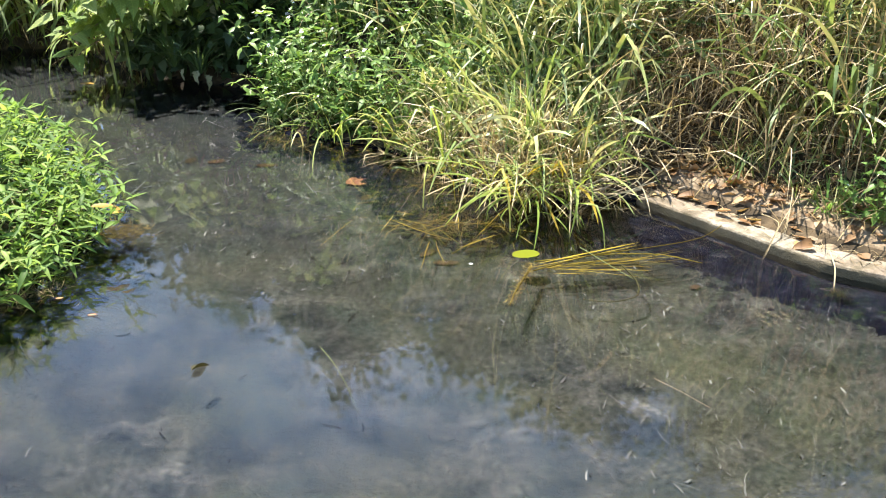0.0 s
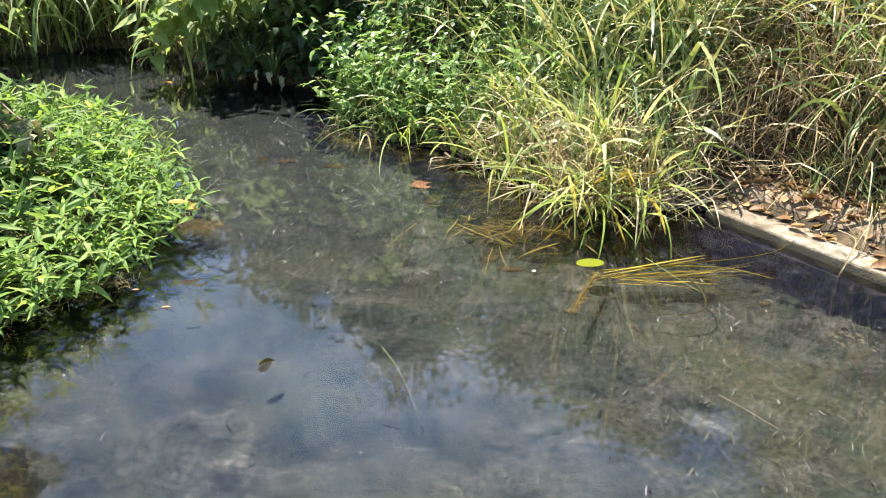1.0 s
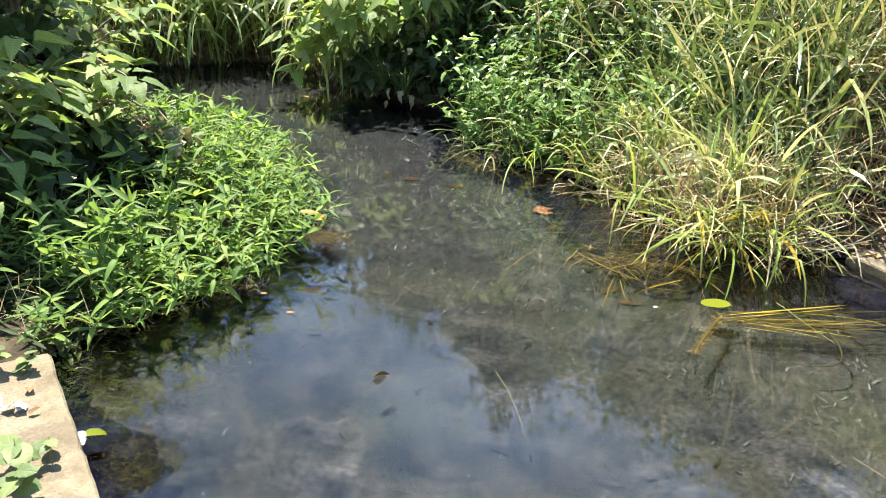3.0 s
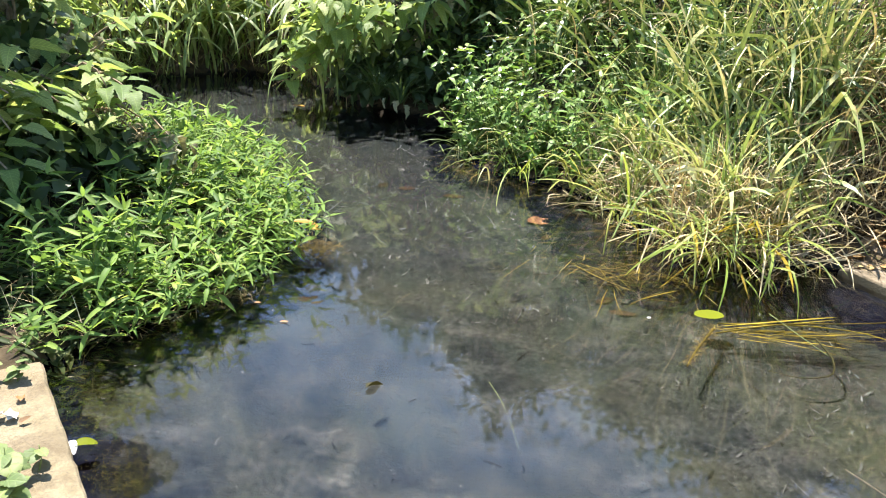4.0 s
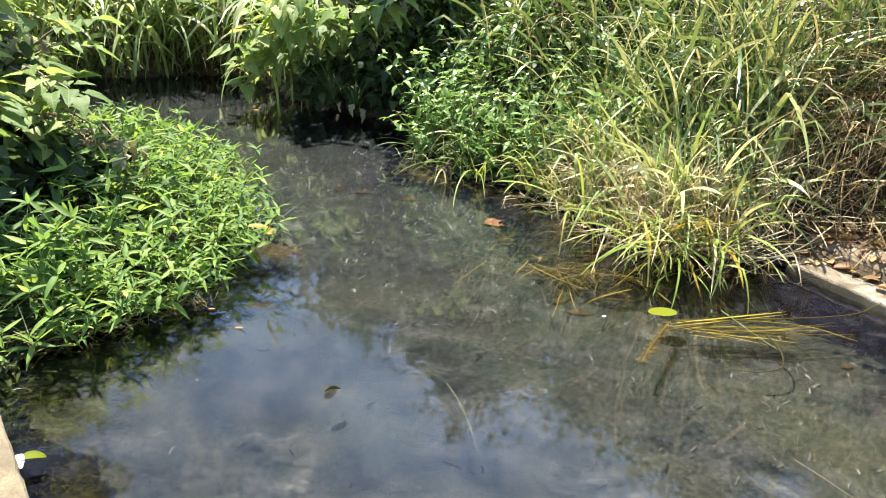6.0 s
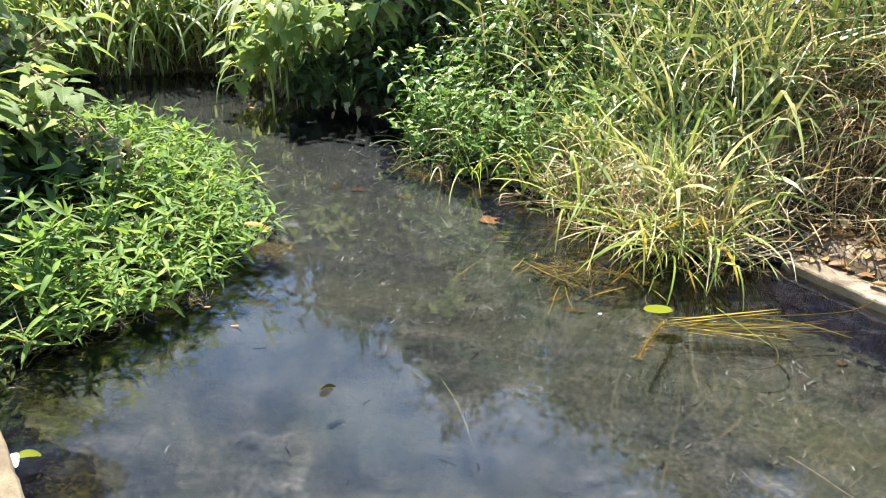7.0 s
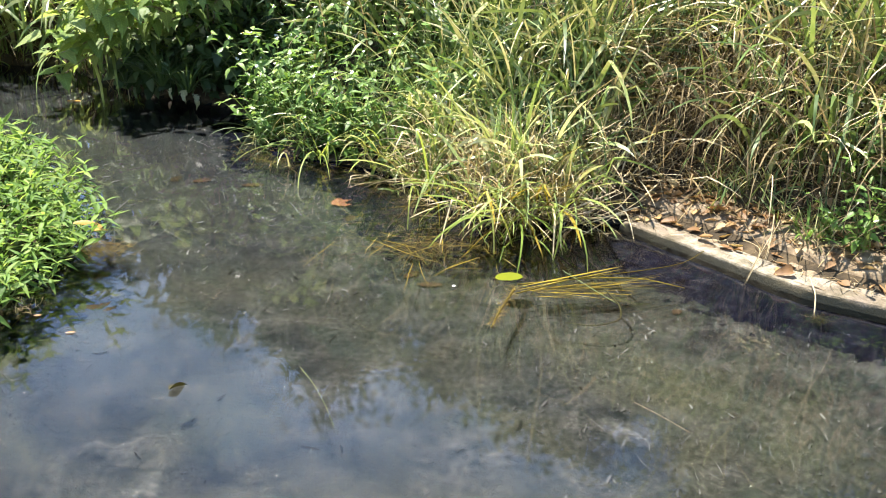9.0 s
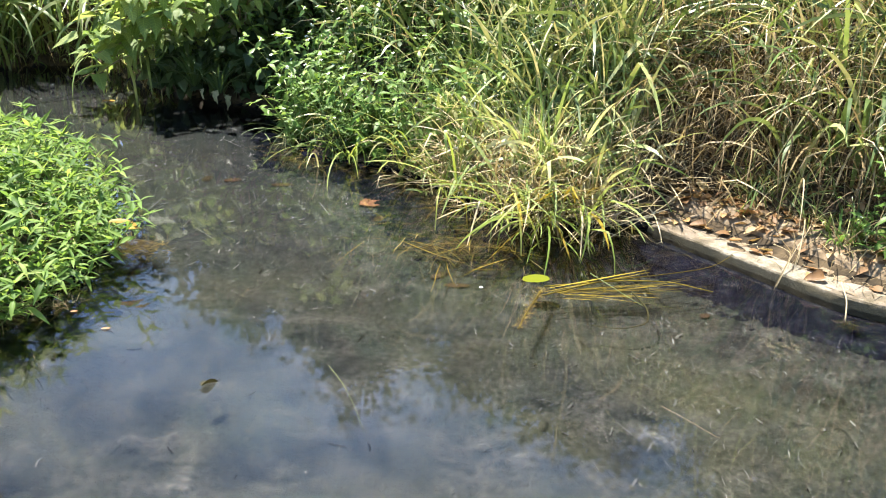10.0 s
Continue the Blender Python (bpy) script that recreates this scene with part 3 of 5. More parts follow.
tuft_feet = tuft_feet[(tuft_feet[:, 0] < 1.28) | (feet_in > 0.55)]
e = clumped(1050, tuft_feet[:: 5], 0.10)
tall = np.clip(0.55 + 0.9 * inside_by(e[:, 0], e[:, 1], FAR_LAND), 0.55, 1.3)
low = np.clip(0.5 + 1.0 * (inside_by(b[:, 0], b[:, 1], FAR_LAND) - 0.45), 0.5, 1.0)


def slim(n, lo, hi):
    """Blade widths: mostly narrow, a few broad."""
    return lo + (hi - lo) * R.random(n) ** 1.7


depth = inside_by(e[:, 0], e[:, 1], FAR_LAND)


def tuft_blades(p, k):
    n = len(p)
    return blades(p, R.uniform(0, 6.283, n), R.uniform(0.45, 1.0, n) * k, R.uniform(0.0, 0.5, n), R.uniform(0.2, 1.8, n), slim(n, 0.009, 0.038), 9, R.normal(0, 1.2, n), 1.5, 0.45, 0.09)


grass("tuft_grass", [tuft_blades(e[depth < 0.5], tall[depth < 0.5])], M_TUFT, "yellow-green grass tufts on the low point of the bank")
sets = [tuft_blades(e[depth >= 0.5], tall[depth >= 0.5])]
sets.append(blades(a, to_water(a, 1.7), R.uniform(0.15, 0.6, len(a)), R.uniform(0.0, 1.0, len(a)), R.uniform(0.4, 2.0, len(a)), slim(len(a), 0.005, 0.017), 8, R.normal(0, 1.0, len(a)), 1.4, 0.4, 0.09))
sets.append(blades(b, to_water(b, 1.6), R.uniform(0.45, 1.35, len(b)) * low, R.uniform(0.0, 0.7, len(b)), R.uniform(0.2, 2.2, len(b)), slim(len(b), 0.009, 0.042), 9, R.normal(0, 1.2, len(b)), 1.6, 0.45, 0.08))
grass("bank_grass", sets, M_GRASS, "long arching green grass on the sunny bank")
grass("tall_grass", [blades(c, R.uniform(0, 6.283, len(c)), R.uniform(1.2, 2.7, len(c)), R.uniform(0.0, 0.35, len(c)), R.uniform(0.2, 1.9, len(c)), R.uniform(0.014, 0.034, len(c)), 10, R.normal(0, 1.0, len(c)), 1.7, 0.35)],
      M_GRASS, "tall dense green grass at the top of the bank")

# straw: matted on the front of the bank, hanging brown over the kerb
mat = np.concatenate([clumped(700, front[(front[:, 0] > 0.1)][:: 4], 0.10), clumped(600, front[(front[:, 0] > 0.45)][:: 3], 0.10), clumped(120, front[(front[:, 0] > 0.95)][:: 2], 0.07)])
mat = np.concatenate([mat, clumped(900, tuft_feet[inside_by(tuft_feet[:, 0], tuft_feet[:, 1], FAR_LAND) < 0.4][:: 3], 0.10)])
nook, _ = land_points(260, 1.15, 1.75, 3.9, 4.8, FAR_LAND, 0.25, 1.2)
mat = np.concatenate([mat, clumped(420, nook[:: 4], 0.09)])
dm = inside_by(mat[:, 0], mat[:, 1], FAR_LAND)
mat = mat[dm > -0.03]
mat[:, 2] += R.uniform(0, 1, len(mat)) * (0.05 + 0.15 * smooth01((dm[dm > -0.03] - 0.05) / 0.35))
d = np.concatenate([clumped(500, middle[:: 7], 0.12), clumped(500, middle[middle[:, 0] > 1.4][:: 5], 0.13)])
grass("dry_grass", [blades(mat, R.uniform(0, 6.283, len(mat)), R.uniform(0.12, 0.55, len(mat)), R.uniform(0.4, 1.6, len(mat)), R.uniform(-0.3, 1.0, len(mat)), R.uniform(0.003, 0.010, len(mat)), 6, R.normal(0, 0.8, len(mat)), 1.4, 0.4, 0.12),
                    blades(d, to_water(d, 1.2), R.uniform(0.4, 1.1, len(d)), R.uniform(0.1, 0.6, len(d)), R.uniform(0.7, 2.4, len(d)), R.uniform(0.005, 0.014, len(d)), 7, R.normal(0, 0.8, len(d)))],
      M_DRY, "matted straw-coloured dry grass on the bank")
hang, _ = land_points(1400, 1.3, 4.5, 0.5, 5.6, FAR_LAND, 0.55, 1.6)
hang = hang[~((hang[:, 0] < 1.9) & (inside_by(hang[:, 0], hang[:, 1], FAR_LAND) < 0.70))]
hang = hang[~((hang[:, 0] > 2.25) & (inside_by(hang[:, 0], hang[:, 1], FAR_LAND) < 0.68))]
deep = hang[inside_by(hang[:, 0], hang[:, 1], FAR_LAND) > 0.95]
cover, _ = land_points(200, 1.7, 2.6, 4.0, 5.0, FAR_LAND, 0.75, 1.4)
hang = np.concatenate([clumped(1500, hang[:: 6], 0.09), clumped(420, cover[:: 2], 0.09)])
grass("withered_grass", [blades(hang, to_water(hang, 0.7), R.uniform(0.4, 1.05, len(hang)), R.uniform(0.1, 0.8, len(hang)), R.uniform(1.4, 2.7, len(hang)), slim(len(hang), 0.002, 0.011), 9, R.normal(0, 1.2, len(hang)), 1.0, 0.6, 0.16)],
      M_BROWN, "withered brown grass hanging over the bank")

deep = clumped(260, deep[:: 3], 0.10)
grass("hanging_straw", [blades(deep, to_water(deep, 0.8), R.uniform(0.6, 1.2, len(deep)), R.uniform(0.0, 0.4, len(deep)), R.uniform(0.9, 2.4, len(deep)), R.uniform(0.005, 0.016, len(deep)), 9, R.normal(0, 0.9, len(deep)), 1.3, 0.3, 0.10)],
      M_DRY, "pale straw blades hanging among the withered grass")
# broad lit blades arching out over the withered grass
lean, _ = land_points(1200, 1.25, 4.6, 2.0, 6.4, FAR_LAND, 0.75, 2.1)
lean = np.concatenate([clumped(270, lean[:: 5], 0.12), clumped(150, lean[(lean[:, 0] > 2.4) & (lean[:, 0] < 3.7)][:: 4], 0.12)])
grass("arching_grass", [blades(lean, to_water(lean, 1.3), R.uniform(0.6, 1.35, len(lean)), R.uniform(0.05, 0.7, len(lean)), R.uniform(0.3, 1.7, len(lean)), slim(len(lean), 0.008, 0.036), 9, R.normal(0, 0.8, len(lean)), 1.6, 0.3, 0.08)],
      M_TUFT, "pale green arching grass blades over the withered grass")

# low growth and broken straw on the soil behind the kerb
foot, _ = land_points(1600, 1.5, 4.2, 0.8, 4.8, FAR_LAND, 0.30, 1.0)
straw = clumped(1500, foot[:: 2], 0.08)
straw[:, 2] += R.uniform(0.01, 0.06, len(straw))
grass("straw_litter", [blades(straw, R.uniform(0, 6.283, len(straw)), R.uniform(0.08, 0.35, len(straw)), R.uniform(1.0, 1.6, len(straw)), R.uniform(-0.2, 0.5, len(straw)), R.uniform(0.003, 0.009, len(straw)), 5, R.normal(0, 0.6, len(straw)), 1.4, 0.4, 0.12)],
      M_BROWN, "broken brown straw on the soil behind the kerb", "litter")
shoot = clumped(1000, foot[(foot[:, 0] > 1.95)][:: 6], 0.06)
grass("low_grass", [blades(shoot, R.uniform(0, 6.283, len(shoot)), R.uniform(0.08, 0.3, len(shoot)), R.uniform(0.1, 0.9, len(shoot)), R.uniform(0.2, 1.4, len(shoot)), R.uniform(0.005, 0.013, len(shoot)), 6, R.normal(0, 0.5, len(shoot)))],
      M_GRASS, "short green grass shoots behind the kerb")

# reeds on the far shore: a curtain of hanging blades, low sedge at its foot, sparser stems behind
reed, _ = land_points(1400, -8.5, -2.2, 6.5, 11.5, FAR_LAND, 1.2, 2.8)
reed = clumped(360, reed[:: 6], 0.14)
shore, _ = land_points(1100, -8.5, -2.3, 6.5, 10.5, FAR_LAND, 0.15, 0.75)
shore = clumped(700, shore[:: 2], 0.16)
sedge, _ = land_points(700, -8.5, -2.4, 6.5, 10, FAR_LAND, -0.02, 0.35)
sedge = clumped(900, sedge[:: 3], 0.08)
grass("reeds", [blades(reed, -1.3 + R.normal(0, 1.2, len(reed)), R.uniform(0.8, 1.6, len(reed)), R.uniform(0.0, 0.25, len(reed)), R.uniform(0.3, 2.4, len(reed)), R.uniform(0.016, 0.04, len(reed)), 9, R.normal(0, 0.7, len(reed))),
                blades(sedge, -1.2 + R.normal(0, 1.1, len(sedge)), R.uniform(0.15, 0.55, len(sedge)), R.uniform(0.0, 0.7, len(sedge)), R.uniform(0.6, 2.2, len(sedge)), R.uniform(0.010, 0.028, len(sedge)), 7, R.normal(0, 0.5, len(sedge))),
                blades(shore, -1.2 + R.normal(0, 0.7, len(shore)), R.uniform(1.0, 2.1, len(shore)), R.uniform(0.05, 0.5, len(shore)), R.uniform(1.7, 2.8, len(shore)), R.uniform(0.020, 0.062, len(shore)), 10, R.normal(0, 0.8, len(shore)), 1.2)],
      M_FAR_GRASS, "tall hanging reed grass along the far shore", "reeds")
stalk = np.concatenate([clumped(160, reed[:: 30], 0.2), clumped(520, sedge[:: 9], 0.12)])
grass("reed_straw", [blades(stalk, -1.4 + R.normal(0, 1.3, len(stalk)), R.uniform(0.3, 1.0, len(stalk)), R.uniform(0.1, 0.9, len(stalk)), R.uniform(0.6, 2.2, len(stalk)), R.uniform(0.006, 0.014, len(stalk)), 7)],
      M_BROWN, "withered brown reed straw at the far waterline", "reeds")


# ---- creeping weed on the near shore ----
CREEP = [mesh_of("creeper_leaf", *leaf_shape(0.098, 0.029, 0.45, c, 1.75, 0.5, 7, 0, k), M_CREEP) for k, c in enumerate((0.05, 0.35, 0.7))]


def sprig_line(rr, k):
    """A stem that creeps, then turns up, and the heading, pitch and size of the leaves at its joints."""
    n, length = 8, rr.uniform(0.18, 0.38)
    u = np.linspace(0, 1, n) ** 0.7
    pts = np.stack([length * (1.05 * u - 0.3 * u * u), 0.02 * np.sin(5 * u + k), 0.01 + length * (0.12 * u + rr.uniform(0.2, 0.62) * u * u)], -1)
    leaves = [(i, i * 2.5 + rr.normal(0, 0.4), rr.uniform(-0.35, 0.75), rr.normal(0, 0.45), rr.uniform(0.75, 1.2)) for i in range(2, n)]
    leaves += [(n - 1, t * 2.1 + rr.normal(0, 0.3), rr.uniform(0.2, 0.9), rr.normal(0, 0.3), rr.uniform(0.6, 0.95)) for t in range(3)]
    return pts, leaves


def creeper(k):
    """A sprig: a jointed stem that rises at its end, with lance-shaped leaves round it and a star of leaves on top."""
    rr = np.random.default_rng(40 + k)
    ob = new("creeping_weed")
    pts, leaves = sprig_line(rr, k)
    piece("stem", mesh_of("stem", *tube(pts, 0.0028, 0.0014, 4), M_STEM), ob)
    for i, az, pitch, roll, size in leaves:
        piece("leaf", CREEP[int(rr.integers(3))], ob, pose_of(pts[i], az, pitch, roll, size))
    return tagged(ob, "bright green creeping weed with lance-shaped leaves", "weed", "creeping weeds on the near shore")


def mound(d):
    """Height of the weed cushion over the soil by distance from its edge."""
    return 0.012 + 0.10 * smooth01((d - 0.02) / 0.6) + 0.04 * smooth01((d - 0.5) / 1.2)


protos = [creeper(k) for k in range(9)]
edge, de = land_points(2600, -4.2, -1.1, 2.0, 6.0, NEAR_LAND, -0.06, 1.3)
keep = (edge[:, 1] > np.where(edge[:, 0] < -1.72, 2.48, 2.3)) & (de > np.where(edge[:, 1] > 3.8, 0.0, -0.06))
edge, de = edge[keep], de[keep]
order = np.argsort(de + R.uniform(0, 0.7, len(de)))[:280]
for i, j in enumerate(order):
    x, y, _ = edge[j]
    out_az = math.atan2(-0.15 + R.normal(0, 0.9), 1.0) if y > 2.9 else -0.5 + R.normal(0, 0.8)
    z = max(ground_height(x, y), 0.0) + mound(de[j]) * R.uniform(0.3, 1.0) - 0.02
    m = pose(x, y, float(z), 0, R.uniform(-26, 6) * min(1.0, 0.25 + 2.5 * max(de[j], 0.0)), math.degrees(out_az)) @ Matrix.Scale(0.82 + 0.4 * float(smooth01(de[j] / 0.3)), 4)
    if i < len(protos):
        protos[i].matrix_basis = m
    else:
        copy_thing(protos[i % len(protos)], m).matrix_basis = m
# sprigs that reach out over the water
for i, (x, y, z, az, big) in enumerate(((-1.42, 3.36, 0.07, 5, 1.1), (-1.40, 3.28, 0.05, -12, 1.0), (-1.38, 3.44, 0.04, 8, 0.9), (-1.62, 3.52, 0.06, 14, 1.1), (-1.52, 3.05, 0.05, -25, 1.0), (-1.50, 2.92, 0.04, -40, 0.95),
                                        (-1.70, 2.62, 0.05, -60, 1.0), (-1.78, 2.52, 0.05, -75, 1.0), (-1.90, 2.36, 0.06, -70, 0.95), (-1.66, 3.75, 0.07, 20, 1.1), (-1.85, 4.1, 0.08, 25, 1.1))):
    m = pose(x, y, z, 0, -4, az) @ Matrix.Scale(big, 4)
    copy_thing(protos[i % len(protos)], m).matrix_basis = m
# a skirt of sprigs that hides the foot of the weeds
for i in range(30):
    w = i / 29
    x, y = np.interp(w, (0, 0.25, 0.45, 0.6, 0.8, 1), (-1.86, -1.72, -1.64, -1.54, -1.57, -1.80)), np.interp(w, (0, 0.25, 0.45, 0.6, 0.8, 1), (2.32, 2.52, 2.75, 2.95, 3.45, 4.1))
    az = (-62 + 80 * w) + R.normal(0, 22)
    m = pose(x + R.normal(0, 0.03), y + R.normal(0, 0.03), R.uniform(0.01, 0.05), 0, R.uniform(-4, 8), az) @ Matrix.Scale(R.uniform(0.85, 1.1), 4)
    copy_thing(protos[i % len(protos)], m).matrix_basis = m
# the sprigs behind and between them
def sprig_shape(k):
    rr = np.random.default_rng(140 + k)
    pts, leaves = sprig_line(rr, k)
    return joined([scatter(leaf_shape(0.098, 0.029, 0.45, rr.uniform(0.0, 0.7), 1.75, 0.5, 7), [pts[i]], turns([az], [pitch], [roll]), size) for i, az, pitch, roll, size in leaves])


inner, di = land_points(1500, -3.9, -1.2, 2.2, 6.0, NEAR_LAND, 0.03, 1.7)
keep = wobble(inner[:, 0] * 1.9, inner[:, 1] * 1.9) > np.quantile(wobble(inner[:, 0] * 1.9, inner[:, 1] * 1.9), 0.3)
inner, di = inner[keep][:430], di[keep][:430]
inner[:, 2] = np.maximum(ground_height(inner[:, 0], inner[:, 1]), 0) + mound(di) * R.uniform(0.4, 1.0, len(di)) - 0.02
kinds = [sprig_shape(k) for k in range(7)]
sets = [scatter(kinds[k], inner[k::7], turns(R.normal(-1.7, 1.1, len(inner[k::7])), R.normal(0, 0.25, len(inner[k::7])), R.normal(0.1, 0.25, len(inner[k::7]))), R.uniform(0.9, 1.3, len(inner[k::7]))) for k in range(7)]
tagged(piece("weed_sprigs", mesh_of("weed_sprigs", *joined(sets), M_CREEP_TOP)), "bright green leafy sprigs of the creeping weed", "weeds", kind="stuff")
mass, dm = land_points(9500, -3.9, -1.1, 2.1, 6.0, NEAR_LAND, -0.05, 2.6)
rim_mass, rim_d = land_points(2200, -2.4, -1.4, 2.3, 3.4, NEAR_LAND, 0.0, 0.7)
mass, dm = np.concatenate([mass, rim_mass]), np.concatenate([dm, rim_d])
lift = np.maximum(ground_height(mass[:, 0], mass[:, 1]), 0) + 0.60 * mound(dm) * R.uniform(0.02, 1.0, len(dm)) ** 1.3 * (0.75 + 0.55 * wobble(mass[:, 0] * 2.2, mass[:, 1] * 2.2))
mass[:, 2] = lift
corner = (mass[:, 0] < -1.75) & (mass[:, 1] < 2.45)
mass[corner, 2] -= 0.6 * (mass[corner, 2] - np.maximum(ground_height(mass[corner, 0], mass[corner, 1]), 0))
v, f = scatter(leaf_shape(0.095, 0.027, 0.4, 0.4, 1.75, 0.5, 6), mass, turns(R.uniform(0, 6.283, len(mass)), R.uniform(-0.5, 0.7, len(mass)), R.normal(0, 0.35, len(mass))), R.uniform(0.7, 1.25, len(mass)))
tagged(piece("weed_cushion", mesh_of("weed_cushion", v, f, M_CREEP_SHADED)), "dense cushion of trailing weed leaves, its green darkened for shade", "weeds", kind="stuff")
thin, _ = land_points(1300, -4.0, -1.1, 2.05, 5.6, NEAR_LAND, -0.08, 1.6)
grass("weed_stems", [blades(thin, R.uniform(0, 6.283, len(thin)), R.uniform(0.1, 0.35, len(thin)), R.uniform(0.2, 1.1, len(thin)), R.uniform(0, 1.2, len(thin)), R.uniform(0.002, 0.004, len(thin)), 5)], M_DRY, "thin pale stems tangled among the weeds", "weeds")


# ---- strap-leaved tufts ----
def tuft(name, x, y, z, n, length, width, material, label, seed):
    rr = np.random.default_rng(seed)
    ob = new(name)
    ob.location = (x, y, z)
    for k in range(n):
        az = k * 2.399 + rr.normal(0, 0.3)
        L = length * rr.uniform(0.6, 1.1)
        v, f = blades([(0.02 * math.cos(az), 0.02 * math.sin(az), 0)], az, L, rr.uniform(0.15, 0.7), rr.uniform(0.8, 2.0), width * rr.uniform(0.7, 1.2), 8, rr.normal(0, 0.3))
        piece("leaf", mesh_of("leaf", v, f, material), ob)
    return tagged(ob, label, "plant", "strap-leaved tufts")


tuft("strap_plant", -1.85, 6.85, 0.20, 34, 0.55, 0.018, M_STRAP, "dark green strap-leaved tuft under the bush", 1)
tuft("strap_plant", -1.62, 6.78, 0.16, 26, 0.48, 0.018, M_STRAP, "dark green strap-leaved tuft under the bush", 2)
tuft("strap_plant", -2.35, 3.75, 0.18, 30, 0.42, 0.014, M_FLOWERING, "narrow-leaved tuft among the creeping weeds", 3)
tuft("strap_plant", 2.28, 3.55, 0.12, 18, 0.22, 0.012, M_FLOWERING, "small dark green tuft behind the kerb", 4)


# ---- broad-leaved bushes ----
BROAD = [mesh_of("leaf_blade", *leaf_shape(0.24, 0.155, 0.22, c, 1.95, 0.34, 16, 0.03, k, 2, 0.07), M_BROAD) for k, c in enumerate((0.35, 0.6, 0.9, 0.5))]
DROOP = [mesh_of("withered_blade", *leaf_shape(0.24, 0.125, 0.75, 1.1, 1.8, 0.35, 14, 0.20, k + 9, 2, 0.12), M_WITHERED) for k in range(3)]


def bush(name, base, tips, leaves_per, size, withered, label, seed, lift=0.4, dead=(), hang_by=0.8):
    """Arching branches from one foot, each with leaves that hang on stalks along its outer part."""
    rr = np.random.default_rng(seed)
    ob = new(name)
    ob.location = base
    for number, tip in enumerate(list(tips) + list(dead)):
        gone = number >= len(tips)
        tip = Vector(tip) - Vector(base)
        u = np.linspace(0, 1, 12)[:, None]
        rise = np.array([0, 0, 1.0]) * lift * tip.length
        pts = np.array(tip)[None] * u + rise * (4 * u * (1 - u)) * 0.5 + rr.normal(0, 0.015, (12, 3)) * u
        piece("branch", mesh_of("branch", *tube(pts, 0.013, 0.004, 5), M_TWIG), ob)
        for k in range(5 if gone else leaves_per):
            w = 1 - (0.3 if gone else 0.75) * (k / leaves_per) ** 1.3
            p = np.array([np.interp(w, u[:, 0], pts[:, j]) for j in range(3)])
            az = math.atan2(tip.y, tip.x) + (1 if k % 2 else -1) * rr.uniform(0.2, 1.7)
            q = p + np.array([math.cos(az), math.sin(az), 0.1]) * rr.uniform(0.02, 0.10)
            if gone or withered and w < 0.72 and rr.random() < withered:
                piece("withered_leaf", DROOP[int(rr.integers(3))], ob, pose_of(q, az, rr.uniform(-1.4, -0.9), rr.normal(0, 0.4), (1.1 if gone else 1.0) * size * rr.uniform(0.7, 1.0)), "grey withered hanging leaf")
            else:
                piece("leaf", BROAD[int(rr.integers(4))], ob, pose_of(q, az, rr.uniform(-hang_by, 0.2), rr.normal(0, 0.35), size * rr.uniform(0.55, 1.15)))
    return tagged(ob, label, "bush", "broad-leaved bushes")


def spray(n, cx, cy, cz, rx, ry, rz, seed):
    """Branch tips over a dome, denser outside."""
    rr = np.random.default_rng(seed)
    d = rr.normal(0, 1, (n, 3))
    d /= np.linalg.norm(d, axis=1, keepdims=True)
    d *= rr.uniform(0.6, 1.0, (n, 1))
    return [(cx + rx * a, cy + ry * b, max(cz + rz * c, 0.12)) for a, b, c in d]


bush("broad_leaved_bush", (-1.6, 7.6, 0.1), [(-2.78, 6.98, 0.24), (-2.66, 6.85, 0.44), (-2.5, 6.8, 0.72), (-2.2, 6.7, 0.78), (-2.6, 6.95, 0.9), (-2.2, 6.65, 1.0), (-1.7, 6.6, 1.0), (-2.7, 7.15, 0.75), (-1.35, 6.65, 1.05), (-1.95, 6.62, 0.85), (-2.4, 6.7, 1.0), (-1.2, 6.6, 1.15), (-2.72, 6.9, 0.58), (-2.58, 6.78, 0.60), (-2.35, 6.68, 0.88), (-2.85, 7.05, 0.42), (-2.15, 6.6, 1.12)]
     + spray(30, -1.25, 7.55, 1.5, 0.95, 0.7, 1.0, 11), 18, 1.0, 0.05, "tall green bush with drooping heart-shaped leaves overhanging the water", 21)
withering = bush("broad_leaved_bush", (-3.5, 4.3, 0.12), [(-2.58, 4.0, 0.72), (-2.50, 4.12, 0.90), (-2.62, 4.4, 1.02), (-2.75, 4.1, 1.05), (-2.68, 3.92, 0.55), (-2.85, 4.2, 0.85), (-2.85, 3.7, 0.75), (-2.72, 3.85, 0.42), (-3.0, 3.4, 0.75), (-2.95, 3.9, 0.9), (-3.1, 3.3, 0.9),
     (-2.9, 3.6, 0.67), (-2.64, 3.6, 0.64), (-2.43, 3.6, 0.77), (-2.29, 3.58, 0.73), (-2.30, 3.6, 0.60), (-2.62, 3.58, 0.54), (-2.83, 3.58, 0.50), (-2.50, 3.6, 0.46),
     (-2.75, 3.32, 0.72), (-2.58, 3.42, 0.70), (-2.70, 3.45, 0.62), (-2.52, 3.30, 0.66), (-2.42, 3.5, 0.60), (-2.62, 3.25, 0.55)]
     + spray(24, -4.0, 4.2, 1.4, 0.8, 0.9, 1.0, 12), 13, 0.74, 0.30, "leafy bush with grey withered leaves on its lower branches", 22,
     dead=[(-2.05, 3.62, 0.46), (-2.25, 3.72, 0.48), (-2.4, 3.8, 0.45)], hang_by=0.45)

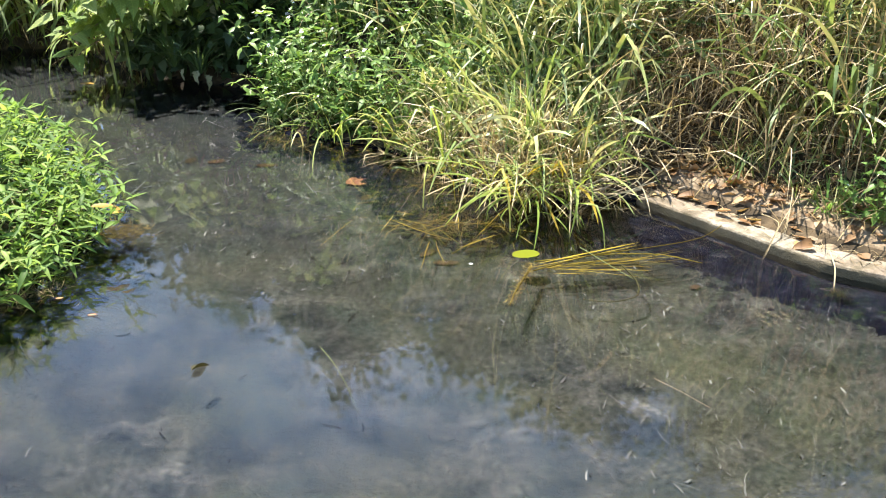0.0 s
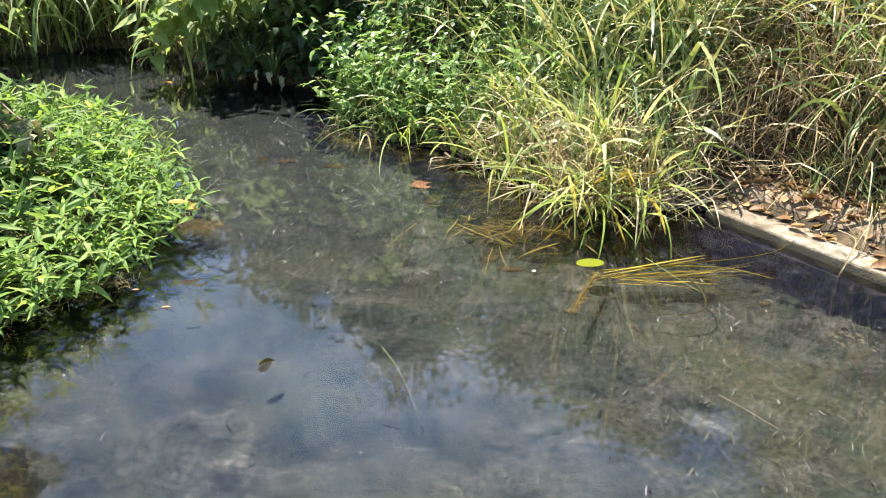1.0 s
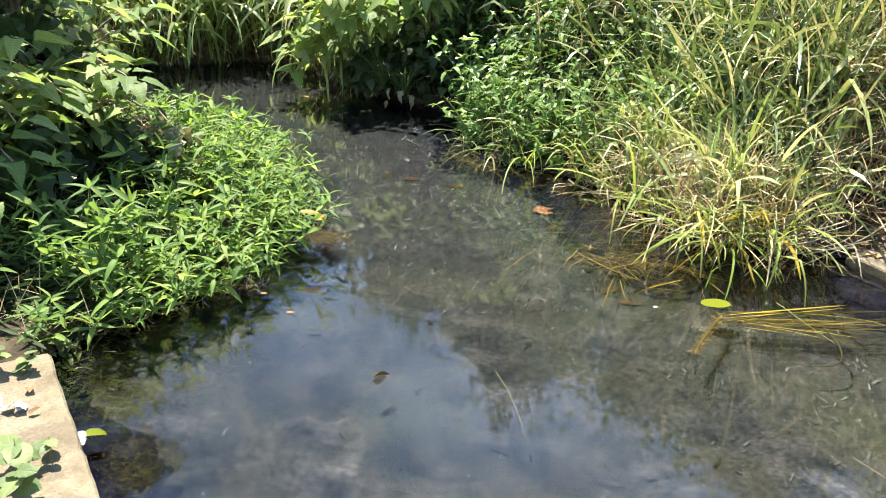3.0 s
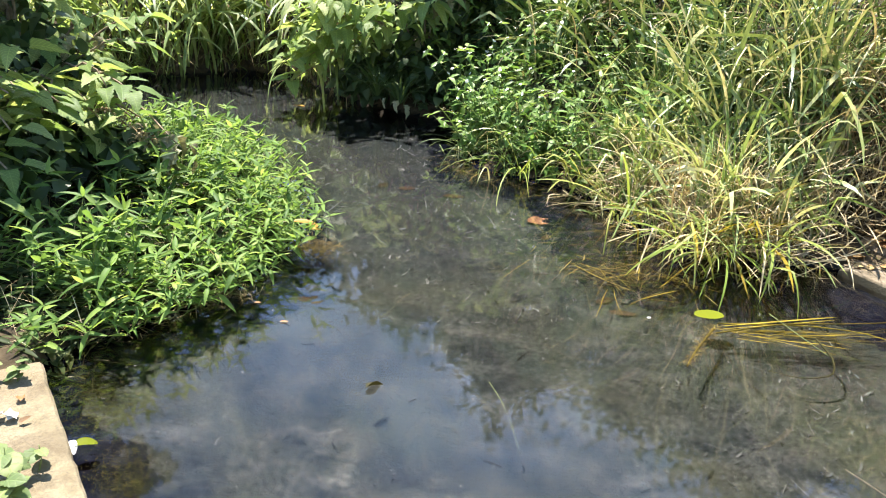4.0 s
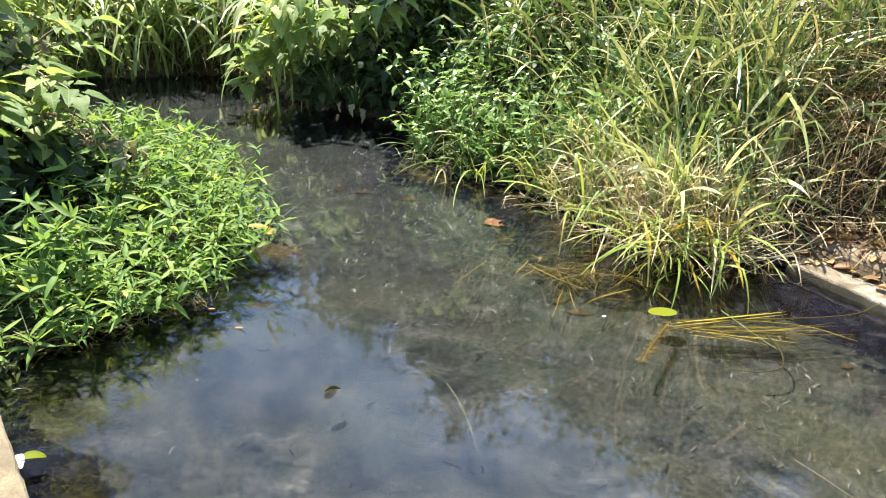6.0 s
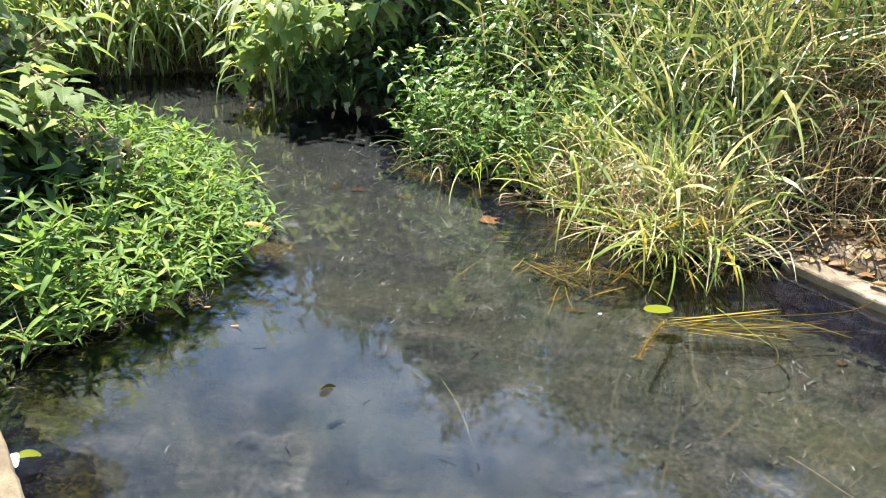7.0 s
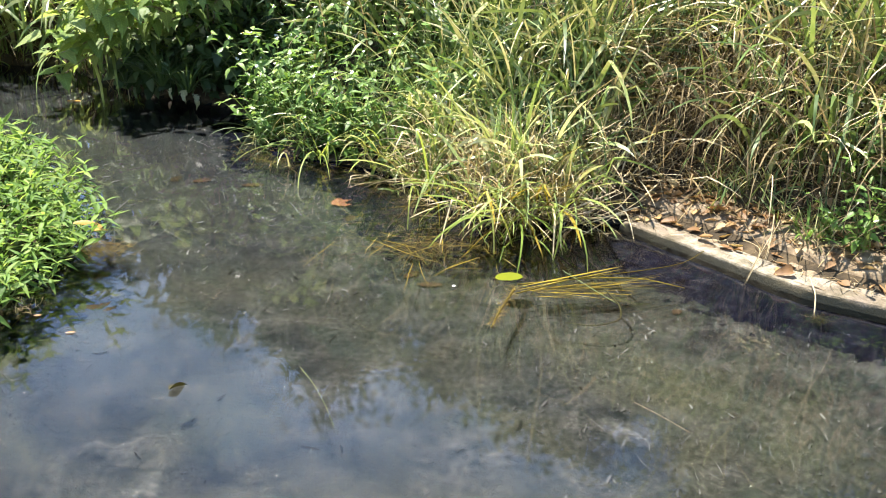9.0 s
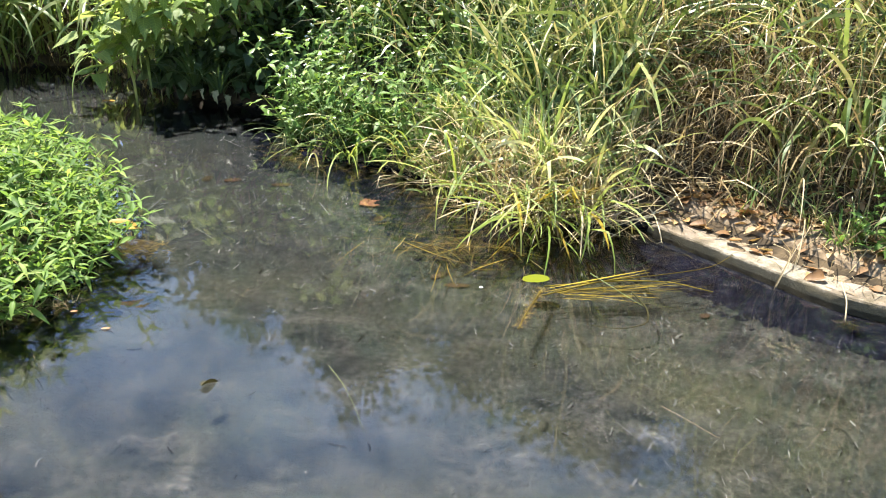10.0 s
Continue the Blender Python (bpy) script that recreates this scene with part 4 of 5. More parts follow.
# dried flower heads among its lower leaves
for x, y, z in ((-2.45, 3.57, 0.64), (-2.29, 3.55, 0.60), (-2.72, 3.55, 0.60), (-2.2, 3.55, 0.52)):
    p = np.array([x + 3.5, y - 4.3, z - 0.12]) + R.normal(0, 0.022, (46, 3)) * np.array([1.5, 1.0, 0.8])
    v, f = blades(p, R.uniform(0, 6.283, 46), R.uniform(0.02, 0.05, 46), R.uniform(0.2, 1.8, 46), R.uniform(0.5, 2.4, 46), R.uniform(0.006, 0.014, 46), 5)
    piece("dried_flower_head", mesh_of("dried_flower_head", v, f, M_BROWN), withering, None, "shrivelled brown flower head")
bush("broad_leaved_bush", (-3.5, 3.3, 0.12), [(-2.62, 3.05, 0.88), (-2.52, 3.0, 0.66), (-2.58, 3.2, 0.98), (-2.48, 3.0, 0.80), (-2.55, 3.2, 0.75), (-2.45, 2.85, 0.50), (-2.28, 2.5, 0.45)]
     + spray(20, -3.65, 3.15, 1.5, 0.6, 0.7, 0.9, 13), 16, 0.70, 0.15, "leafy green bush at the edge of the creeping weeds", 23, hang_by=0.45)


def leaf_mass(name, n, cx, cy, cz, rx, ry, rz, size, label):
    """Foliage mass of a bush, in the green darkened for shade."""
    d = R.normal(0, 1, (n, 3))
    d /= np.linalg.norm(d, axis=1, keepdims=True)
    d *= R.uniform(0.1, 0.85, (n, 1)) ** 0.6
    p = np.array([cx, cy, cz]) + d * np.array([rx, ry, rz])
    p = p[p[:, 2] > 0.1]
    v, f = scatter(leaf_shape(0.2, 0.14, 0.25, 0.6, 1.7, 0.3, 6), p, turns(R.uniform(0, 6.283, len(p)), R.uniform(-1.2, 0.1, len(p)), R.normal(0, 0.5, len(p))), size * R.uniform(0.6, 1.2, len(p)))
    tagged(piece(name, mesh_of(name, v, f, M_BROAD_SHADED)), label, "foliage", kind="stuff")


leaf_mass("inner_foliage", 800, -1.15, 7.75, 1.15, 1.0, 0.7, 1.2, 1.0, "dense foliage inside the overhanging bush, shade put in its colour")
leaf_mass("inner_foliage", 500, -1.55, 7.35, 0.5, 1.0, 0.45, 0.4, 0.8, "foliage at the foot of the overhanging bush, shade put in its colour")
# out of view; added to cast shade on the leaves and water below
leaf_mass("overhanging_foliage", 420, -1.2, 7.0, 1.6, 0.65, 0.4, 0.25, 0.8, "unseen leaves added above the far bush to shade its foot")
leaf_mass("inner_foliage", 220, -2.15, 7.3, 0.30, 0.4, 0.22, 0.28, 0.7, "leaves at the foot of the overhanging bush, shade put in their colour")
leaf_mass("inner_foliage", 260, -2.75, 3.5, 0.48, 0.36, 0.36, 0.2, 0.8, "leaves of the bush hanging over the weeds, shade put in their colour")
leaf_mass("inner_foliage", 320, -1.45, 7.08, 0.34, 0.85, 0.2, 0.28, 0.7, "leaves hanging over the dark water, shade put in their colour")
leaf_mass("inner_foliage", 150, -2.65, 3.0, 0.42, 0.3, 0.4, 0.2, 0.7, "low leaves of the bush over the weeds, shade put in their colour")
leaf_mass("inner_foliage", 420, -3.2, 4.1, 0.65, 0.45, 0.6, 0.45, 0.8, "leaves at the foot of the leafy bush, shade put in their colour")
leaf_mass("inner_foliage", 1400, -4.05, 4.3, 1.35, 0.8, 0.95, 1.15, 0.8, "dense foliage inside the leafy bush, shade put in its colour")

# unseen leaves, added to shade the front edge of the weeds
leaf_mass("overhanging_foliage", 360, -2.70, 3.06, 1.62, 0.36, 0.32, 0.18, 0.75, "unseen leaves added above the edge of the weeds to shade them")
leaf_mass("inner_foliage", 170, -2.42, 3.72, 0.42, 0.34, 0.2, 0.13, 0.8, "leaves on a low branch over the weeds, shade put in their colour")
# two more unseen masses that only throw shade on weeds and low leaves
leaf_mass("overhanging_foliage", 480, -3.22, 4.12, 1.66, 0.36, 0.36, 0.2, 0.75, "unseen leaves added above the creeping weeds to shade them")
leaf_mass("overhanging_foliage", 230, -2.58, 3.42, 1.62, 0.34, 0.25, 0.15, 0.75, "unseen leaves added above the middle of the weeds to shade them")
leaf_mass("inner_foliage", 1000, -3.75, 3.15, 1.3, 0.65, 0.75, 0.9, 0.8, "dense foliage inside the green bush, shade put in its colour")


# ---- white-flowered weeds ----
WEED = [leaf_shape(0.098, 0.042, 0.25, c, 1.5, 0.35, 6, 0.08, k, 1, 0.12) for k, c in enumerate((0.3, 0.7))]


def flower_meshes():
    items = []
    for k in range(5):
        az = k * 2 * math.pi / 5
        items.append(scatter(leaf_shape(0.017, 0.013, -0.15, 0.3, 0.7, 0.5, 3), [(0.003 * math.cos(az), 0.003 * math.sin(az), 0)], turns([az], [0.15], [0]), 1.0))
    bm = bmesh.new()
    bmesh.ops.create_icosphere(bm, subdivisions=1, radius=0.0055)
    for v in bm.verts:
        v.co.z = v.co.z * 0.6 + 0.002
    disc = bpy.data.meshes.new("disc")
    bm.to_mesh(disc)
    bm.free()
    disc.materials.append(M_DISC)
    return mesh_of("petals", *joined(items), M_PETAL), disc


PETALS, DISC = flower_meshes()


def flowering_weed(k):
    """Slender forked stems, toothed leaves in pairs, a few white flowers at the tips."""
    rr = np.random.default_rng(70 + k)
    ob = new("flowering_weed")
    for b in range(5):
        az = b * 1.257 + rr.uniform(0, 0.9)
        h, out = rr.uniform(0.22, 0.66), rr.uniform(0.06, 0.30)
        u = np.linspace(0, 1, 8)
        pts = np.stack([out * u**1.5 * math.cos(az), out * u**1.5 * math.sin(az), h * u], -1) + rr.normal(0, 0.006, (8, 3)) * u[:, None]
        stem = piece("stem", mesh_of("stem", *tube(pts, 0.0028, 0.0011, 4), M_STEM), ob)
        leaves = []
        for i in range(1, 8):
            for side in (-1, 1, 0):
                a2 = az + side * 1.4 + i * 1.57 + rr.normal(0, 0.4)
                if rr.random() < 0.72:
                    leaves.append(scatter(WEED[int(rr.integers(2))], [pts[i]], turns([a2], [rr.uniform(-0.6, 0.5)], [rr.normal(0, 0.4)]), rr.uniform(0.5, 1.1) * (1.15 - 0.06 * i)))
        piece("leaves", mesh_of("leaves", *joined(leaves), M_FLOWERING), stem)
        if rr.random() < 0.45:
            fl = piece("flower", PETALS, ob, pose_of(pts[-1] + np.array([0, 0, 0.012]), rr.uniform(0, 6), 0.3 * rr.normal(), rr.normal(0, 0.5), rr.uniform(0.6, 0.85)), "small white flower")
            piece("flower_centre", DISC, fl, None, "yellow disc")
    return tagged(ob, "green weed with small white yellow-centred flowers", "weed", "flowering weeds on the bank")


weeds = [flowering_weed(k) for k in range(7)]
spots, _ = land_points(700, -1.15, 0.9, 5.0, 7.6, FAR_LAND, 0.08, 1.7)
spots = spots[:84]
extra = [(2.46, 3.40), (2.55, 3.22), (2.40, 3.58), (2.66, 3.55), (2.75, 3.15), (2.72, 3.78), (2.92, 3.95), (3.02, 4.25), (2.62, 3.86), (-0.82, 5.85), (-0.92, 6.15)]
places = [tuple(p[:2]) for p in spots] + extra
for i, (x, y) in enumerate(places):
    z = float(ground_height(x, y))
    tilt = R.uniform(0, 24) if i < len(spots) else 12
    big = R.uniform(0.8, 1.35) if x < 2 else R.uniform(0.65, 0.95)
    m = pose(x, y, max(z, 0) - 0.01, tilt, 0, R.uniform(-50, 30)) @ Matrix.Scale(big, 4)
    if i < len(weeds):
        weeds[i].matrix_basis = m
    else:
        copy_thing(weeds[i % len(weeds)], m).matrix_basis = m

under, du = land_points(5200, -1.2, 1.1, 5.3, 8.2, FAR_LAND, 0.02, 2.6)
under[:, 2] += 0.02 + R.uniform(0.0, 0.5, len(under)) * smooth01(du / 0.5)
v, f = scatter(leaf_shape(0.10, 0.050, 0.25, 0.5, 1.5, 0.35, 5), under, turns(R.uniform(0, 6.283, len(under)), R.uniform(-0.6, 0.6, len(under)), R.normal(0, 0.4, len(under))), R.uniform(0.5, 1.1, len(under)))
tagged(piece("weed_foliage", mesh_of("weed_foliage", v, f, M_FLOWERING_SHADED)), "dense weed leaves among the bank grass, green darkened for shaded gaps", "weeds", kind="stuff")


# ---- trees behind the bank, mirrored in the stream ----
def tree(x, y, height, spread, seed, label):
    rr = np.random.default_rng(seed)
    ob = new("bank_tree")
    z0 = float(ground_height(x, y)) - 0.1
    ob.location = (x, y, z0)
    u = np.linspace(0, 1, 10)
    trunk = np.stack([0.12 * np.sin(3 * u + seed), 0.1 * np.sin(2.3 * u), height * 0.82 * u], -1)
    piece("trunk", mesh_of("trunk", *tube(trunk, 0.13, 0.06, 9), M_TWIG), ob)
    where = []
    for k in range(18):
        a, w = k * 2.4 + rr.normal(0, 0.2), 0.12 + 0.88 * (k + rr.uniform(0, 1)) / 18
        p0 = np.array([np.interp(w, u, trunk[:, j]) for j in range(3)])
        reach = spread * rr.uniform(0.6, 1.0) * (1.35 - 0.95 * w)
        p1 = p0 + np.array([math.cos(a) * reach, math.sin(a) * reach, height * rr.uniform(0.02, 0.16)])
        line = p0 + (p1 - p0) * u[:, None] + np.array([0, 0, 0.18])[None] * (4 * u * (1 - u))[:, None]
        piece("limb", mesh_of("limb", *tube(line, 0.045, 0.012, 6), M_TWIG), ob)
        for c in range(11):
            q = line[int(rr.integers(4, 10))] + rr.normal(0, 0.22, 3)
            where.append(q + rr.normal(0, 0.18, (52, 3)) * np.array([1.2, 1.2, 0.8]))
    p = np.concatenate(where)
    v, f = scatter(leaf_shape(0.16, 0.08, 0.2, 0.5, 1.4, 0.4, 4), p, turns(rr.uniform(0, 6.283, len(p)), rr.uniform(-1.0, 0.3, len(p)), rr.normal(0, 0.5, len(p))), rr.uniform(0.7, 1.2, len(p)))
    piece("crown", mesh_of("crown", v, f, M_BROAD_SHADED), ob)
    tagged(ob, label, "tree", "trees behind the bank")


tree(-2.3, 10.5, 2.7, 1.6, 6, "low green tree behind the overhanging bush")
tree(-0.55, 9.9, 3.75, 1.25, 4, "green tree with a pointed crown behind the bank")
tree(1.6, 9.6, 3.4, 1.5, 1, "slender green tree behind the grassy bank")
tree(3.1, 9.0, 3.7, 1.7, 2, "green tree behind the grassy bank")
tree(5.2, 8.2, 4.2, 1.8, 3, "tall green tree behind the grassy bank")


# ---- fallen leaves on kerb, bank and slab ----
FALLEN = [mesh_of("fallen_leaf", *leaf_shape(0.10, 0.062, f, c, 1.3, 0.4, 7, w, k), M_DEAD) for k, (f, c, w) in enumerate(((0.3, 0.4, 0.04), (0.9, 0.9, 0.08), (0.5, -0.5, 0.06), (0.15, 0.2, 0.02)))]


def fallen(x, y, z, az, size, k, material=None, label="curled brown fallen leaf on the bank", group="fallen leaves by the kerb"):
    me = FALLEN[k % 4]
    if material is not None:
        me = me.copy()
        me.materials[0] = material
    ob = piece("fallen_leaf", me, None, pose_of((x, y, z), az, R.uniform(-0.1, 0.25), R.normal(0, 0.3), size))
    return tagged(ob, label, "leaf", group)


for i in range(135):
    s = R.uniform(-0.1, 1.7) if i < 65 else R.uniform(-0.15, 0.6)
    off = abs(R.normal(0.40, 0.13)) if R.random() < 0.88 else R.uniform(0.08, 0.3)
    x, y = by_kerb(s, off)
    z = 0.067 if off < 0.33 else float(ground_height(x, y)) + 0.015
    fallen(x, y, max(z, 0.064), R.uniform(0, 6.28), R.uniform(0.55, 1.15), i)
for x, y, az, size in ((2.10, 3.42, 0.3, 1.25), (2.15, 3.36, 2.6, 1.15), (2.06, 3.34, 4.0, 0.9), (1.90, 3.75, 1.0, 0.9), (2.42, 2.98, 0.6, 1.0)):
    fallen(x, y, 0.060, az, size, 3, M_YELLOW if size > 1.2 else None, "pale yellowed leaf lying on the kerb")
fallen(2.31, 2.80, 0.062, 0.2, 1.35, 2, M_YELLOW, "orange-yellow leaf hanging over the kerb edge")



def kerb_soil():
    """Sandy earth that has washed from the bank onto the back of the kerb, with a ragged edge."""
    rr = np.random.default_rng(12)
    along, back = np.arange(-0.12, 3.2, 0.014), np.arange(0.04, 0.46, 0.014)
    gs, go = np.meshgrid(along, back)
    rough = np.zeros(gs.shape)
    for k in range(36):
        wave, a = rr.uniform(0.04, 0.5), rr.uniform(0, 6.283)
        rough += wave**0.6 * np.sin((gs * math.cos(a) + go * math.sin(a)) * 6.283 / wave + rr.uniform(0, 6.283))
    gx, gy = by_kerb(gs, go)
    base = np.where(go < 0.265, 0.0545, np.maximum(ground_height(gx, gy), 0.048))
    z = base - 0.010 + 0.026 * smooth01((go - 0.10 - 0.02 * np.sin(3 * gs)) / 0.2) + 0.0030 * rough
    w = len(along)
    q = (np.arange(len(back) - 1)[:, None] * w + np.arange(w - 1)[None]).reshape(-1)
    f = np.stack([q, q + 1, q + w + 1, q + w], -1)
    f = f[(z - base).reshape(-1)[f].max(1) > -0.004]
    used, f = np.unique(f, return_inverse=True)
    v = np.stack([gx, gy, z], -1).reshape(-1, 3)[used]
    tagged(piece("washed_soil", mesh_of("washed_soil", v, f.reshape(-1, 4), M_EARTH)), "sandy brown earth washed onto the kerb", "soil", kind="structure")


kerb_soil()
n = 520
s, off = R.uniform(-0.25, 2.4, n), 0.30 + 0.9 * R.random(n) ** 1.4
lx, ly = by_kerb(s, off)
lz = ground_height(lx, ly) + R.uniform(0.004, 0.03, n)
v, f = scatter(leaf_shape(0.09, 0.05, 0.5, 0.5, 1.3, 0.4, 4, 0.06, 3), np.stack([lx, ly, lz], -1), turns(R.uniform(0, 6.283, n), R.uniform(-0.3, 0.4, n), R.normal(0, 0.5, n)), R.uniform(0.5, 1.1, n))
tagged(piece("leaf_litter", mesh_of("leaf_litter", v, f, M_LITTER)), "brown dead leaves littering the bank behind the kerb", "litter", kind="stuff")

litter = []
for i in range(620):
    s, off = R.uniform(-0.1, 2.6), 0.02 + 0.8 * R.random() ** 0.7
    x, y = by_kerb(s, off)
    z = 0.060 if off < 0.33 else float(ground_height(x, y)) + 0.006
    L, az = R.uniform(0.02, 0.13), R.uniform(0, 6.28)
    p = np.array([(x, y, z), (x + L * 0.5 * math.cos(az), y + L * 0.5 * math.sin(az), z + R.uniform(0.0, 0.02)), (x + L * math.cos(az + 0.2), y + L * math.sin(az + 0.2), z + 0.003)])
    litter.append(tube(p, R.uniform(0.001, 0.0028), 0.0008, 3))
tagged(piece("plant_litter", mesh_of("plant_litter", *joined(litter), M_DRY)), "dry twigs and straw scattered behind the kerb", "litter", kind="stuff")


def twig(pts, r0, r1, material, name, label, group):
    pts = np.asarray(pts, float)
    u, w = np.linspace(0, 1, len(pts)), np.linspace(0, 1, 14)
    line = np.stack([np.interp(w, u, pts[:, j]) for j in range(3)], -1)
    line[1:-1] = (line[:-2] + 2 * line[1:-1] + line[2:]) / 4
    ob = piece(name, mesh_of(name, *tube(line, r0, r1, 5), material))
    return tagged(ob, label, "stem", group)


for k in range(11):
    x, w, q = R.uniform(1.0, 1.45), R.normal(0, 0.17), R.uniform(0.35, 1.1)
    twig([(x + 0.30 * q, 4.17 + w, 0.15 + 0.08 * q), (x + 0.08, 4.03 + 0.5 * w, 0.11 + 0.04 * q), (x - 0.36 * q, 3.88 - w, 0.012)], R.uniform(0.002, 0.006), 0.002, M_TWIG if k % 3 == 0 else M_DRY, "dry_stalk", "pale dry stalk slanting from the bank into the water", "dry stalks")
twig([(1.70, 4.07, 0.08), (1.83, 4.09, 0.11), (1.91, 4.14, 0.12)], 0.012, 0.008, M_TWIG, "dry_stick", "short grey stick lying on the kerb", "dry stalks")
twig([(2.10, 3.16, 0.10), (2.08, 3.05, 0.06), (2.05, 2.98, 0.0), (2.05, 2.97, -0.06)], 0.0035, 0.003, M_DRY, "dry_stalk", "pale stalk hanging from the kerb into the water", "dry stalks")
for k in range(10):
    w, a, q = R.normal(0, 0.05), R.normal(0, 0.10), R.uniform(0.6, 1.2)
    twig([(2.14 + a, 3.66 + 0.5 * a, 0.20 * q), (2.08 + 0.5 * a, 3.54, 0.19 * q), (2.01 + 0.3 * w, 3.45 - 0.3 * w, 0.12), (1.95 + w, 3.37 + 0.6 * w, 0.075), (1.90 + 1.8 * w, 3.31 + 1.3 * w, 0.03 * q - 0.02)], 0.0022, 0.0008, M_DRY if k % 2 else M_BROWN, "dry_stalk", "bleached straw stalk hanging over the kerb", "dry stalks")

# ---- grass trailing over and in the water ----
def trailing(x, y, z, az, length, lean, droop, width, seed, material=None, label="yellow-green grass blade trailing onto the water"):
    v, f = blades([(0, 0, 0)], az, length, lean, droop, width, 12, R.normal(0, 0.4), 1.1, 0.15, 0.07 if lean > 1.4 else 0.09)
    v[:, 2] = np.maximum(v[:, 2] + z, 0.004 * (seed % 5) - 0.007) - z
    ob = piece("grass_strand", mesh_of("grass_strand", v, f, material or M_GOLD))
    ob.location = (x, y, z)
    tagged(ob, label, "grass blade", "grass trailing on the water")


for i in range(120):
    x = float(np.clip(R.normal(0.78, 0.24), 0.3, 1.3))
    y = 3.98 + R.uniform(-0.05, 0.22) + 0.6 * max(0, 0.62 - x)
    trailing(x, y, R.uniform(0.05, 0.22), -1.75 + R.normal(0, 0.6), R.uniform(0.3, 0.75), R.uniform(0.8, 1.45), R.uniform(0.1, 0.6), 0.005 + 0.012 * R.random() ** 2, i, (M_GOLD, M_GRASS, M_DRY, M_GRASS, M_GOLD)[i % 5])


def fan_tuft(x, y, z, n, label, seed):
    """Young grass that arches from one foot down to the water."""
    rr = np.random.default_rng(seed)
    ob = new("grass_tuft")
    ob.location = (x, y, z)
    for k in range(n):
        az = -1.6 + 2.9 * (k / (n - 1) - 0.5) + rr.normal(0, 0.25)
        v, f = blades([(rr.normal(0, 0.03), rr.normal(0, 0.03), 0)], az, rr.uniform(0.3, 0.78), rr.uniform(0.1, 1.0), rr.uniform(0.7, 1.9), rr.uniform(0.006, 0.019), 10, rr.normal(0, 0.5), 1.2, 0.3, 0.10)
        v[:, 2] = np.maximum(v[:, 2], min(-z, 0) - 0.01)
        piece("leaf", mesh_of("leaf", v, f, M_FRESH), ob)
    return tagged(ob, label, "grass", "grass tufts at the waterline")


fan_tuft(0.80, 3.86, 0.06, 13, "yellow-green grass tuft arching down to the water", 31)
fan_tuft(0.62, 4.02, 0.06, 11, "yellow-green grass tuft arching down to the water", 32)
fan_tuft(1.02, 3.95, 0.06, 9, "yellow-green grass tuft arching down to the water", 33)
fan_tuft(0.74, 3.80, -0.04, 7, "yellow-green grass tuft standing in the shallow water", 37)
fan_tuft(0.95, 3.82, -0.04, 6, "yellow-green grass tuft standing in the shallow water", 38)
fan_tuft(0.36, 4.45, 0.06, 14, "small green grass tuft at the waterline", 34)
fan_tuft(0.05, 4.95, 0.05, 14, "small green grass tuft at the waterline", 35)
fan_tuft(-0.35, 5.2, 0.05, 12, "small green grass tuft at the waterline", 36)
for i in range(34):
    trailing(0.68 + abs(R.normal(0, 0.20)), 3.17 + R.normal(0, 0.022), R.choice((-0.004, 0.004, 0.012)), 0.13 + R.normal(0, 0.06), R.uniform(0.2, 0.62), R.uniform(1.45, 1.56), R.uniform(0, 0.15), R.uniform(0.003, 0.008), i, (None, M_GOLD, M_ALGAE)[i % 3], "golden grass stem floating on the water")
for i in range(12):
    trailing(0.72 + abs(R.normal(0, 0.12)), 3.13 + R.normal(0, 0.02), -0.004, -0.05 + R.normal(0, 0.14), R.uniform(0.15, 0.38), 1.52, 0.05, R.uniform(0.003, 0.007), i, (None, M_ALGAE)[i % 2], "golden grass stem sunk just under the water")
for i in range(60):
    trailing(0.36 + R.normal(0, 0.20), 3.66 + R.normal(0, 0.12), 0.006, R.uniform(2.4, 6.0), R.uniform(0.12, 0.4), R.uniform(1.45, 1.55), R.uniform(0, 0.15), R.uniform(0.002, 0.007), i, (None, M_ALGAE)[i % 2], "golden grass stem floating on the water")
twig([(0.72, 3.22, 0.01), (1.1, 3.27, 0.03), (1.35, 3.29, 0.02), (1.53, 3.22, 0.004)], 0.0038, 0.0022, M_GOLD, "drifting_reed", "long golden stem floating on the water", "floating stems")
twig([(0.70, 3.12, 0.01), (1.0, 3.25, 0.035), (1.3, 3.34, 0.03), (1.6, 3.45, 0.03), (1.75, 3.56, 0.06)], 0.0032, 0.0016, M_GOLD, "drifting_reed", "long golden stem floating on the water", "floating stems")
twig([(0.70, 3.18, 0.004), (0.63, 3.02, 0.006), (0.58, 2.9, 0.006), (0.545, 2.80, 0.003)], 0.007, 0.003, M_GOLD, "drifting_reed", "mossy brown stem hanging in the water", "floating stems")
twig([(1.12, 3.16, 0.02), (1.16, 3.02, 0.004), (1.13, 2.90, -0.02), (1.0, 2.86, -0.04), (0.88, 2.9, -0.05)], 0.005, 0.003, M_ALGAE, "drifting_reed", "curled olive stem sinking in the water", "floating stems")
twig([(0.95, 3.3, 0.05), (1.05, 3.15, 0.03), (1.14, 3.04, 0.008)], 0.0018, 0.001, M_STEM, "drifting_reed", "thin green stem with a pale tip on the water", "floating stems")
twig([(-0.21, 2.47, 0.004), (-0.15, 2.36, 0.002), (-0.10, 2.28, -0.08), (-0.06, 2.2, -0.18)], 0.0008, 0.0005, M_STEM, "drifting_reed", "thin green stem slanting into the water", "floating stems")
twig([(0.985, 2.25, 0.002), (1.05, 2.17, 0.002), (1.12, 2.07, 0.002)], 0.0008, 0.0006, M_TWIG, "drifting_reed", "thin pale straw floating on the water", "floating stems")


